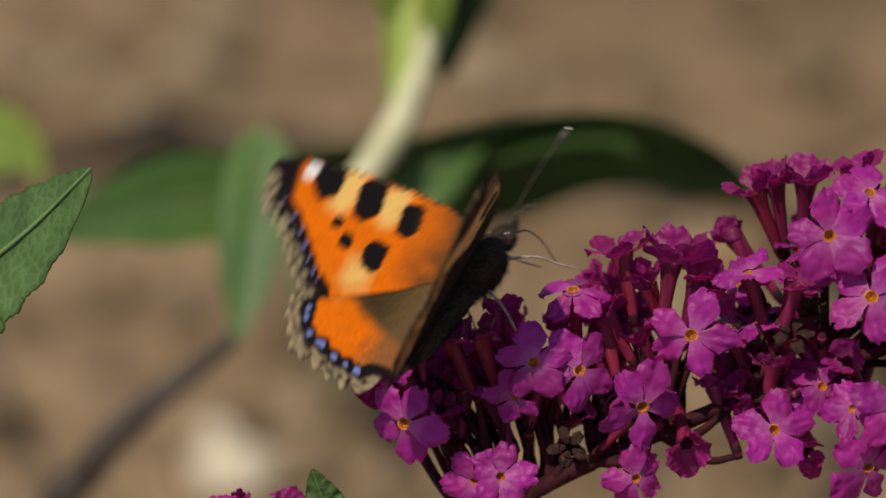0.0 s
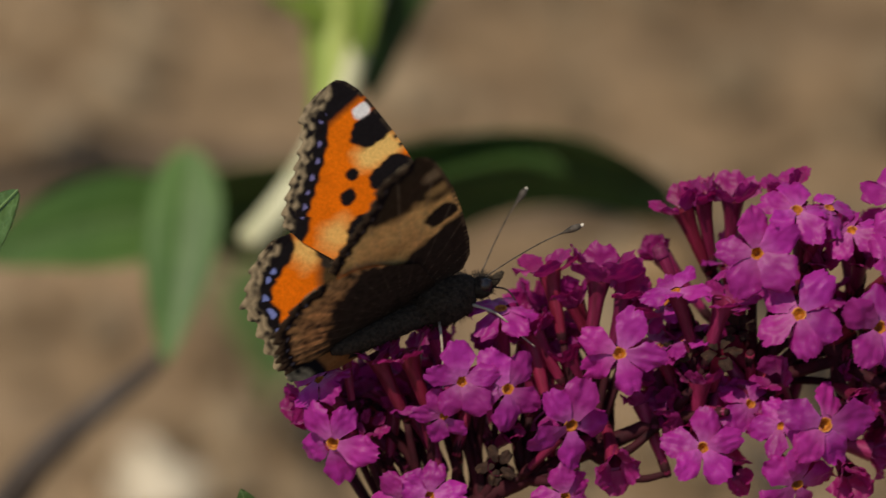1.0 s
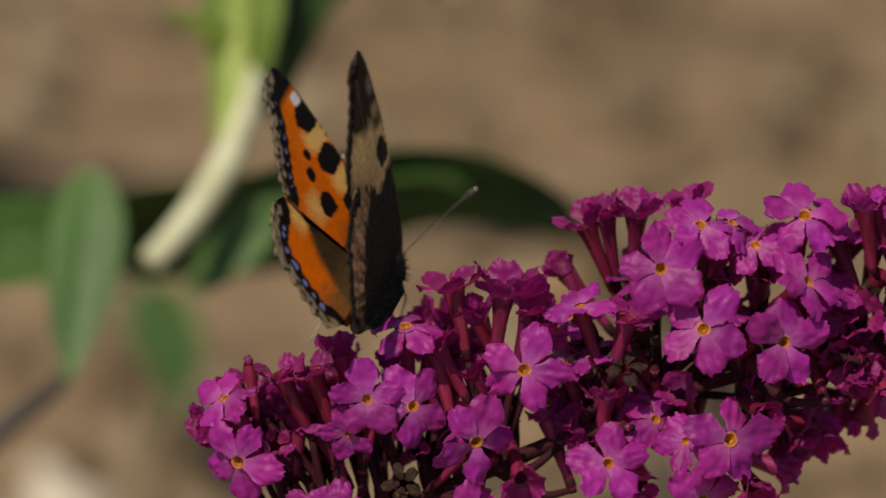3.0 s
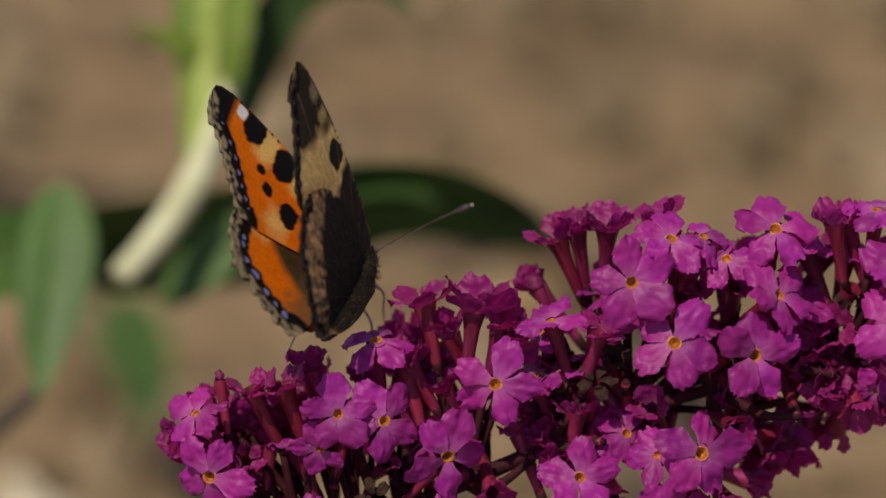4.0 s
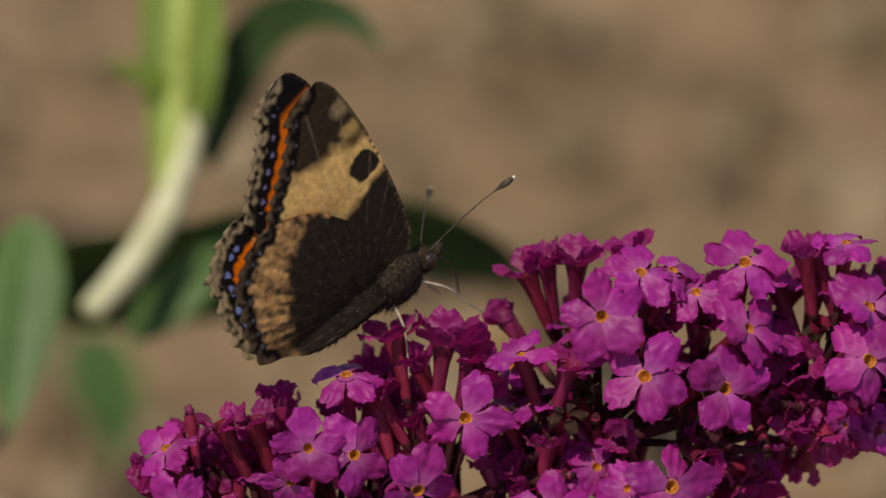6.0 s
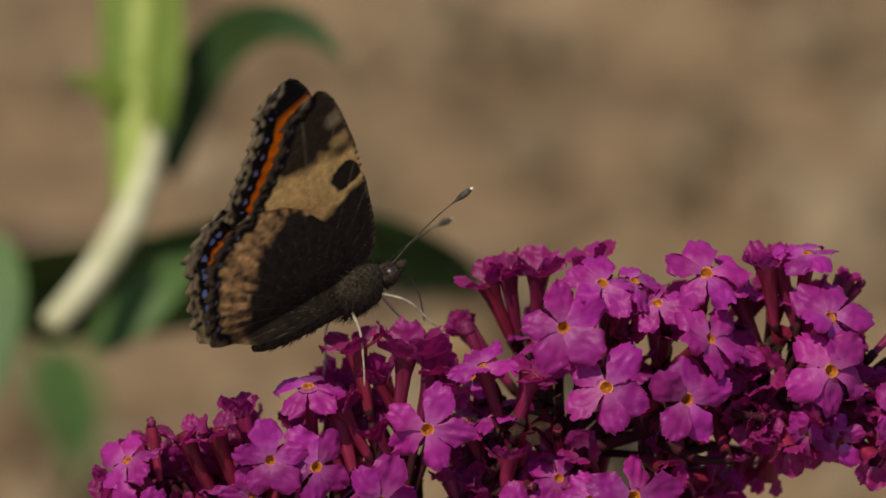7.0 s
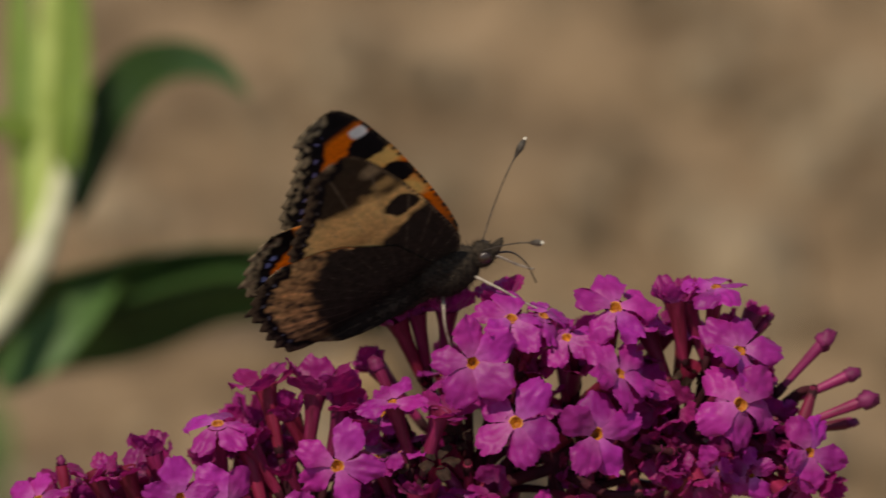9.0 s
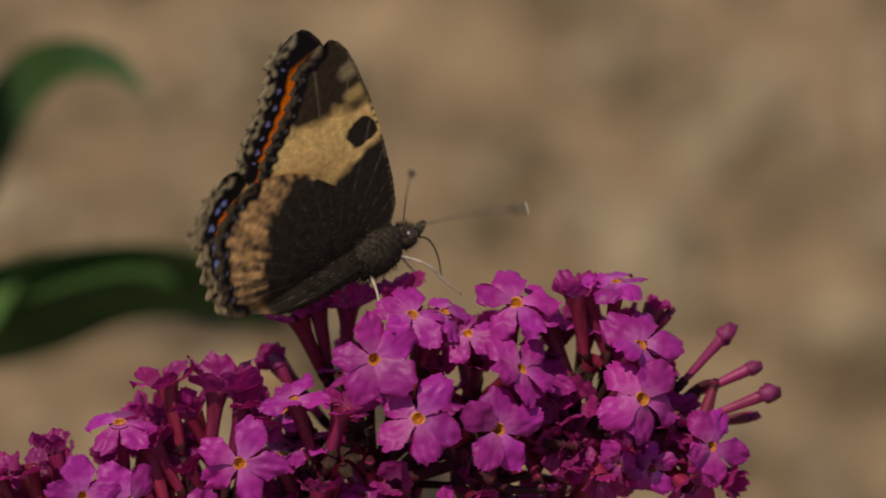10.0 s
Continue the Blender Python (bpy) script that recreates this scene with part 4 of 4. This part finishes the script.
def wing(name, front, rear, upper, under, side, parent, label, scallop, spacing, camber, base, skirt=0.0):
    """One wing, two skins with the scale pattern of each face. side: 1 left, -1 right."""
    rows, cols = 150, 84
    top = min(front[-1][0], rear[-1][0])
    q = np.linspace(skirt, top, rows)[:, None] + np.zeros((1, cols))
    lo, hi = lerp_curve(rear, q[:, 0]), lerp_curve(front, q[:, 0])
    _, run = edge_distance(lo, q[:, 0], rear)
    lo = lo + scallop * np.cos(run * 2 * math.pi / spacing) * np.clip((q[:, 0] - base) / 2, 0, 1)
    s = np.linspace(0, 1, cols)[None, :]
    s = s * 0.5 + 0.5 * (1 - np.cos(s * math.pi)) / 2
    p = lo[:, None] * (1 - s) + hi[:, None] * s
    vein = np.abs(((np.arctan2(q + 1.0, p + 4.0) * 5.2) % 1) - 0.5)
    z = camber * (q / top) ** 2 + 0.05 * np.clip(vein - 0.42, 0, 1) * 6 + 0.10 * np.sin(s * 9) * (q / top)
    z = z + np.where(q < 0, 0.9 * q, 0.0)  # the fold along the abdomen
    verts, faces = [], []
    for skin, lift in ((0, 0.035), (1, -0.035)):
        verts += [(a * MM, side * b * MM, c * MM) for a, b, c in zip(p.ravel(), q.ravel(), (z + lift).ravel())]
    count = rows * cols
    for skin in (0, 1):
        for i in range(rows - 1):
            for k in range(cols - 1):
                f = tuple(skin * count + v for v in (i * cols + k, i * cols + k + 1, (i + 1) * cols + k + 1, (i + 1) * cols + k))
                faces.append(f if (skin == 0) == (side < 0) else f[::-1])
    ob = mesh_object(name, verts, faces, WING, parent, label)
    at = ob.data.color_attributes.new("pattern", "FLOAT_COLOR", "POINT")
    col = np.concatenate([upper(p, q).reshape(-1, 3), under(p, q).reshape(-1, 3)])
    col = np.clip(col, 0.003, 1)
    at.data.foreach_set("color", np.concatenate([col, np.ones((len(col), 1))], 1).ravel())
    return ob


def hairs(count, place, length, lean, rng, thick=0.05):
    """Short tapering hairs; place gives a root and the way out."""
    verts, faces = [], []
    for _ in range(count):
        root, out = place(rng)
        tip = root + (out.normalized() + lean + Vector((rng.uniform(-0.4, 0.4), rng.uniform(-0.4, 0.4), rng.uniform(-0.4, 0.4)))).normalized() * length * rng.uniform(0.5, 1.2)
        _, a, b = frame_along(tip - root)
        o = len(verts)
        verts += [root + a * thick * MM, root - a * thick * 0.5 * MM + b * thick * MM, root - a * thick * 0.5 * MM - b * thick * MM, tip]
        faces += [(o, o + 1, o + 3), (o + 1, o + 2, o + 3), (o + 2, o, o + 3)]
    return verts, faces


def around(centre, radii):
    def place(rng):
        d = Vector((rng.gauss(0, 1), rng.gauss(0, 1), rng.gauss(0, 1))).normalized()
        return Vector([(c + a * r) * MM for c, a, r in zip(centre, d, radii)]), d
    return place


def scaled(vf, k=MM):
    return [v * k for v in vf[0]], vf[1]


def butterfly():
    rng = random.Random(21)
    root = thing("butterfly", VIEW, "small tortoiseshell butterfly, orange and black, feeding on the flower spike", "butterfly")
    v, f = scaled(blob((1.6, 0, 0.2), (4.0, 2.3, 2.9), None, 12, 14, 0.1))
    thorax = mesh_object("thorax", v, f, FUR, root, "dark furry thorax")
    v, f = hairs(1100, around((1.4, 0, 0.3), (3.9, 2.2, 2.7)), 1.35 * MM, Vector((-1.1, 0, 0.1)), rng, 0.04)
    mesh_object("fur", v, f, FUR, thorax, "long brown hair")
    rings = [(-1.0, 1.5), (-2.5, 1.5), (-4.0, 1.5), (-5.6, 1.48), (-7.2, 1.42), (-8.8, 1.3), (-10.4, 1.1), (-11.8, 0.75), (-12.7, 0.35)]
    pts = smooth_path([Vector((x, 0, -0.1 - 0.045 * x)) for x, _ in rings], 3)
    rad = np.interp(np.linspace(0, 1, len(pts)), np.linspace(0, 1, len(rings)), [r for _, r in rings]) * (1 + 0.04 * np.cos(np.arange(len(pts)) * 2 * math.pi / 3))
    v, f = scaled(pipe(pts, list(rad), 14))
    abdomen = mesh_object("abdomen", v, f, FUR, root, "dark ringed abdomen")
    v, f = hairs(700, around((-5.5, 0, 0.15), (6.0, 1.4, 1.4)), 0.8 * MM, Vector((-1.6, 0, 0)), rng, 0.04)
    mesh_object("fur", v, f, FUR, abdomen)
    v, f = scaled(blob((5.9, 0, -0.3), (1.5, 1.5, 1.45), None, 10, 12, 0.08))
    head = mesh_object("head", v, f, FUR, root)
    v, f = hairs(240, around((5.9, 0, -0.2), (1.4, 1.4, 1.4)), 0.7 * MM, Vector((0.3, 0, 0.2)), rng)
    mesh_object("fur", v, f, FUR, head)
    for y in (-1, 1):
        v, f = scaled(blob((6.2, 1.05 * y, -0.1), (0.85, 0.6, 0.85), None, 8, 12))
        mesh_object("eye", v, f, EYE, head)
        v, f = scaled(pipe(smooth_path([Vector((6.8, 0.35 * y, -0.7)), Vector((7.7, 0.35 * y, -0.35)), Vector((8.9, 0.25 * y, 0.1))], 4), [0.35, 0.5, 0.42, 0.1], 7, 0.15))
        mesh_object("palp", v, f, FUR, head)
    v, f = scaled(pipe(smooth_path([Vector((7.0, 0, -0.9)), Vector((8.6, 0.2, -2.2)), Vector((9.0, 0.3, -4.6)), Vector((8.4, 0.3, -7.5))], 6), [0.13, 0.10, 0.08], 6))
    mesh_object("proboscis", v, f, CHITIN, head)
    for piece in (thorax, abdomen, head):
        piece.location, piece.rotation_euler = Vector((-0.2, 0, -1.1)) * MM, (0, radians(2), 0)
    feelers = {}
    for side, y in (("left", 1), ("right", -1)):
        pts = smooth_path([Vector((0, 0, 0)), Vector((4.5, 0, 0.25)), Vector((9.0, 0, 0.2)), Vector((13.2, 0, -0.3))], 9)
        rad = [0.066 + 0.02 * (i % 2) for i in range(len(pts) - 6)] + [0.12, 0.24, 0.36, 0.40, 0.36, 0.2]
        v, f = scaled(pipe(pts, rad, 7))
        a = mesh_object("antenna", v, f, FEELER, root, "thin dark antenna with a club")
        v, f = scaled(blob((13.25, 0, -0.31), (0.28, 0.2, 0.2), None, 6, 8))
        mesh_object("club_tip", v, f, CLUB_TIP, a, "pale club tip")
        a.matrix_basis = pose(6.3 * MM, 0.7 * y * MM, -0.7 * MM, 0, -28, 28 * y)
        feelers[side] = a
        for x, knee, foot in ((3.4, (5.4, 3.0, -3.4), (7.6, 3.8, -8.6)), (-0.4, (-1.8, 3.6, -3.2), (-4.4, 4.4, -8.4))):
            pts = smooth_path([Vector((x, 0.9 * y, -1.4)), Vector((knee[0], knee[1] * y, knee[2])), Vector((knee[0] * 0.45 + foot[0] * 0.55, (knee[1] * 0.4 + foot[1] * 0.6) * y, knee[2] * 0.4 + foot[2] * 0.6)), Vector((foot[0], foot[1] * y, foot[2]))], 5)
            v, f = scaled(pipe(pts, [0.2, 0.16, 0.13, 0.11, 0.09], 7, 0.1))
            leg = mesh_object("leg", v, f, PALE_LEG, root, "thin pale jointed leg")
            leg.location = Vector((0.0, 0, -1.0)) * MM
    wings = {}
    for side, s in (("left", 1), ("right", -1)):
        wings["fore", side] = wing("forewing", FORE_FRONT, FORE_REAR, fore_upper, fore_under, s, root, "orange forewing with black, yellow and white patches", 0.30, 1.75, 0.8, 14)
        wings["hind", side] = wing("hindwing", HIND_FRONT, HIND_REAR, hind_upper, hind_under, s, root, "orange and dark hindwing with a blue-spotted scalloped border", 0.36, 2.05, 0.8, 1.0, -1.7)
    return root, wings, feelers


BUTTERFLY, WINGS, FEELERS = butterfly()


# ---- what moves: the butterfly's body and its wings ----
# seconds; place on the tilted sheet (x, up, away) in millimetres; turn; opening of the left and right wings; sweep of the forewings; opening of the left and right hindwings; sweep of the hindwings
FLIGHT = [
    (0, -19.96, -8.75, 3.0, 1.2, -54.0, 34.1, 39.1, 34.2, -6.8, 37.6, 32.7, 1.6),
    (0.2, -16.30, -7.23, 3.0, 20.6, -39.0, 15.2, 42.6, 57.5, -0.5, 39.9, 56.0, -2.4),
    (0.3, -16.69, -7.80, 3.0, 18.2, -38.1, 10.1, 45.0, 30.0, -3.1, 42.7, 28.5, -5.3),
    (0.4, -17.08, -8.36, 3.0, 15.8, -37.2, 5.1, 70.0, 62.0, -5.6, 68.1, 60.5, -8.3),
    (0.5, -17.47, -8.93, 3.0, 13.4, -36.3, 0.0, 77.2, 54.1, -8.2, 75.7, 52.6, -11.3),
    (0.6, -17.17, -9.40, 3.0, 14.3, -36.4, 2.3, 76.0, 34.0, -4.9, 74.5, 32.5, -9.1),
    (0.7, -16.87, -9.88, 3.0, 15.3, -36.6, 4.6, 72.0, 20.0, -1.7, 70.5, 18.5, -6.9),
    (0.8, -16.58, -10.35, 3.0, 16.2, -36.7, 6.9, 78.8, 48.2, 1.6, 77.3, 46.7, -4.7),
    (1, -16.16, -9.41, 3.0, 10.3, -27.9, 14.3, 79.1, 46.7, -7.2, 76.8, 41.7, -10.8),
    (1.3, -14.92, -8.01, 3.0, 15.2, -39.1, 14.9, 66.0, 24.0, -2.6, 64.2, 21.1, -5.2),
    (1.4, -14.50, -7.54, 3.0, 16.8, -42.8, 15.1, 60.0, 22.0, -1.1, 58.3, 19.8, -3.3),
    (1.5, -14.09, -7.07, 3.0, 18.5, -46.5, 15.4, 61.0, 37.4, 0.5, 59.5, 35.9, -1.5),
    (1.6, -13.85, -6.35, 3.0, 18.4, -47.3, 20.3, 70.0, 60.0, 0.8, 68.5, 58.5, -2.9),
    (1.7, -13.62, -5.62, 3.0, 18.4, -48.0, 25.2, 72.0, 66.0, 1.1, 70.5, 64.5, -4.3),
    (1.8, -13.38, -4.90, 3.0, 18.4, -48.7, 30.1, 36.6, 54.1, 1.4, 35.1, 52.6, -5.7),
    (1.9, -11.88, -3.72, 3.0, 11.2, -49.1, 35.0, 38.0, 32.0, -0.8, 35.8, 30.5, -4.4),
    (2, -10.38, -2.55, 3.0, 4.1, -49.4, 40.0, 36.7, 22.5, -3.1, 33.9, 15.0, -3.1),
    (2.1, -9.59, -3.31, 3.6, 7.3, -40.1, 48.7, 60.0, 70.0, -1.6, 56.0, 64.2, -2.7),
    (2.2, -8.80, -4.07, 4.2, 10.5, -30.7, 57.4, 75.0, 76.3, -0.1, 69.7, 66.3, -2.2),
    (2.5, -7.92, -3.90, 6.0, -4.4, -27.6, 65.0, 60.9, 61.0, -1.5, 53.8, 53.4, 0.2),
    (2.7, -8.31, -4.82, 7.4, 23.5, -26.5, 67.5, 39.5, 96.3, 2.2, 37.3, 90.5, 4.3),
    (2.9, -10.46, -4.27, 5.7, 20.4, -33.9, 75.9, 17.2, 94.2, 3.7, 15.8, 89.8, 4.6),
    (3, -10.87, -5.04, 9.4, 28.5, -27.7, 75.1, 31.5, 122.6, 4.7, 27.2, 115.3, 3.1),
    (3.2, -10.91, -5.24, 6.4, 32.3, -29.0, 77.4, 20.6, 127.5, 4.1, 18.1, 118.8, 8.0),
    (4.3, -10.96, -3.39, 6.8, 7.0, -33.5, 69.6, 53.1, 111.3, -1.1, 51.8, 107.6, 3.6),
    (4.5, -11.21, -3.97, 6.2, -17.9, -25.9, 60.4, 68.4, 96.5, -1.2, 66.7, 93.1, 4.6),
    (4.7, -10.61, -3.99, 6.0, -11.1, -35.3, 63.1, 50.0, 84.0, 0.9, 47.5, 74.0, 3.6),
    (4.8, -10.38, -3.75, 6.0, -9.2, -36.2, 65.0, 46.0, 86.0, 1.4, 43.5, 76.0, 2.9),
    (4.9, -10.50, -3.10, 6.0, -5.5, -40.0, 68.5, 54.0, 88.0, 1.9, 51.5, 79.0, 3.8),
    (5, -10.45, -2.58, 6.5, -2.0, -43.0, 71.5, 61.8, 94.2, 0.6, 60.1, 85.6, 5.7),
    (5.2, -8.97, -1.97, 6.0, -0.2, -44.3, 51.3, 59.1, 90.1, -1.9, 55.8, 88.6, -2.7),
    (6.3, -3.75, -0.11, 6.0, 21.1, -33.4, 27.9, 77.7, 91.2, -1.0, 72.6, 86.4, 4.1),
    (6.5, -3.53, -2.36, 5.9, 12.5, -21.8, 42.7, 66.6, 95.1, 1.8, 64.7, 89.4, 4.7),
    (7, -4.65, 0.20, 6.0, 6.7, -30.1, 28.0, 98.8, 67.9, -3.6, 97.3, 66.1, 4.4),
    (7.3, -1.93, -0.24, 6.0, 7.3, -34.2, 20.7, 89.7, 70.4, -2.4, 86.2, 68.9, 2.5),
    (7.4, -1.48, 0.45, 6.0, 10.7, -34.7, 1.1, 72.0, 45.0, -0.3, 69.5, 43.5, 2.8),
    (7.5, -1.03, 1.13, 6.0, 14.0, -35.2, -18.4, 60.4, 19.3, 1.9, 58.9, 17.8, 3.1),
    (7.6, 1.17, 1.09, 5.9, 16.8, -34.8, -20.0, 70.0, 54.0, 1.3, 68.5, 52.5, 2.8),
    (7.7, 3.36, 1.04, 5.7, 19.7, -34.4, -21.6, 74.0, 52.0, 0.7, 72.5, 50.5, 2.5),
    (7.8, 5.55, 0.99, 5.6, 22.5, -34.0, -23.3, 67.4, 17.5, 0.2, 65.9, 16.0, 2.2),
    (7.9, 7.02, 2.10, 5.4, 25.2, -36.6, -25.3, 58.0, 8.0, 0.9, 56.5, 6.5, 1.8),
    (8, 8.49, 3.20, 5.3, 27.8, -39.2, -27.3, 52.2, 6.4, 1.6, 50.7, 4.9, 1.4),
    (8.1, 9.78, 3.43, 5.1, 26.6, -38.5, -28.6, 60.0, 14.0, 0.5, 58.5, 10.1, -0.4),
    (8.2, 11.06, 3.66, 5.0, 25.4, -37.8, -29.9, 82.5, 35.6, -0.7, 81.0, 29.4, -2.1),
    (8.3, 12.64, 3.79, 5.0, 21.7, -32.6, -24.1, 75.0, 38.0, 1.2, 73.5, 33.4, -1.0),
    (8.4, 14.21, 3.93, 5.0, 18.0, -27.5, -18.4, 66.0, 20.0, 3.1, 64.5, 16.9, 0.2),
    (8.5, 16.30, 3.72, 5.1, 14.7, -18.1, -14.3, 69.7, 39.5, 2.1, 68.6, 37.5, 0.7),
    (8.6, 16.31, 3.58, 5.0, 13.9, -19.2, -8.9, 71.0, 43.0, 1.3, 69.5, 41.5, -1.0),
    (8.7, 16.84, 3.10, 5.0, 13.6, -16.0, -5.1, 72.0, 42.1, -2.4, 70.5, 40.6, -3.3),
    (9, 15.76, 5.94, 5.5, 44.5, -30.0, -21.1, 92.2, 69.9, 0.1, 91.5, 68.0, -0.8),
    (9.1, 15.35, 4.66, 5.0, 19.2, -32.3, 0.9, 88.0, 56.0, -5.0, 85.9, 54.5, -1.4),
    (9.2, 16.19, 4.17, 5.0, 18.2, -28.0, -2.6, 70.0, 40.0, -3.1, 68.2, 38.5, -2.0),
    (9.3, 17.03, 3.67, 5.0, 17.2, -23.8, -6.1, 70.4, 39.4, -1.2, 68.9, 37.9, -2.6),
    (9.5, 17.88, 4.44, 7.7, 21.7, -23.5, -6.9, 102.3, 61.8, 1.5, 101.0, 56.8, 0.6),
    (9.7, 14.32, 5.66, 4.1, 4.4, -53.0, 6.7, 75.1, 13.5, 0.9, 73.5, 10.5, -0.4),
    (9.8, 16.74, 8.89, 5.0, 22.8, -48.5, -1.0, 110.6, 20.2, -3.2, 106.9, 18.7, 3.7),
    (9.93, 17.70, 8.11, 5.0, 8.2, -35.1, 22.8, 94.2, 66.7, 2.3, 91.5, 60.9, 0.3),
    (10, 18.77, 7.84, 5.3, 13.5, -30.1, 23.7, 85.4, 80.0, 0.6, 83.8, 76.9, 1.1),
]
# seconds, lift and spread of each antenna
LEFT_FEELER = [(0, 29, 46), (0.5, 22, 38), (1, -20, 34), (1.5, -12, 42), (2, -18, 48), (5.2, -1, 39), (6.3, 6, 48), (7.5, 6, 4), (8, -4, 20), (8.5, -12, 42), (9, -32, 14), (9.3, 35, 11), (9.7, 34, 16), (10, -2, 50)]
RIGHT_FEELER = [(0, -10, -16), (0.5, -28, -28), (1.5, 6, -34), (2, 2, -34), (2.5, -20, -42), (3, -25, -21), (4.5, -18, -48), (5, -25, -40), (6.5, -22, -32), (7, -25, -39), (7.5, 6, -48), (8, 14, -44), (8.5, 10, -42), (9, -14, -46), (9.5, 2, -38), (9.7, -30, -22), (10, 10, -32)]


def motions():
    walk(BUTTERFLY, [(t, VIEW @ pose(x * MM, away * MM, up * MM, rx, ry, rz)) for t, x, up, away, rx, ry, rz, *_ in FLIGHT])
    for side, y, columns in (("left", 1, (7, 10)), ("right", -1, (8, 11))):
        for pair, out, sweep, column in (("fore", 0.7, 9, columns[0]), ("hind", 0.85, 12, columns[1])):
            walk(WINGS[pair, side], [(row[0], pose(0, out * y * MM, 1.1 * MM, row[column] * y, 0, 0) @ pose(0, 0, (0.7 - out) * 0.15 * MM, 0, 0, -row[sweep] * y)) for row in FLIGHT])
    for side, y, rows in (("left", 1, LEFT_FEELER), ("right", -1, RIGHT_FEELER)):
        walk(FEELERS[side], [(t, pose(6.3 * MM, 0.7 * y * MM, -0.7 * MM, 0, lift, spread)) for t, lift, spread in rows])


motions()
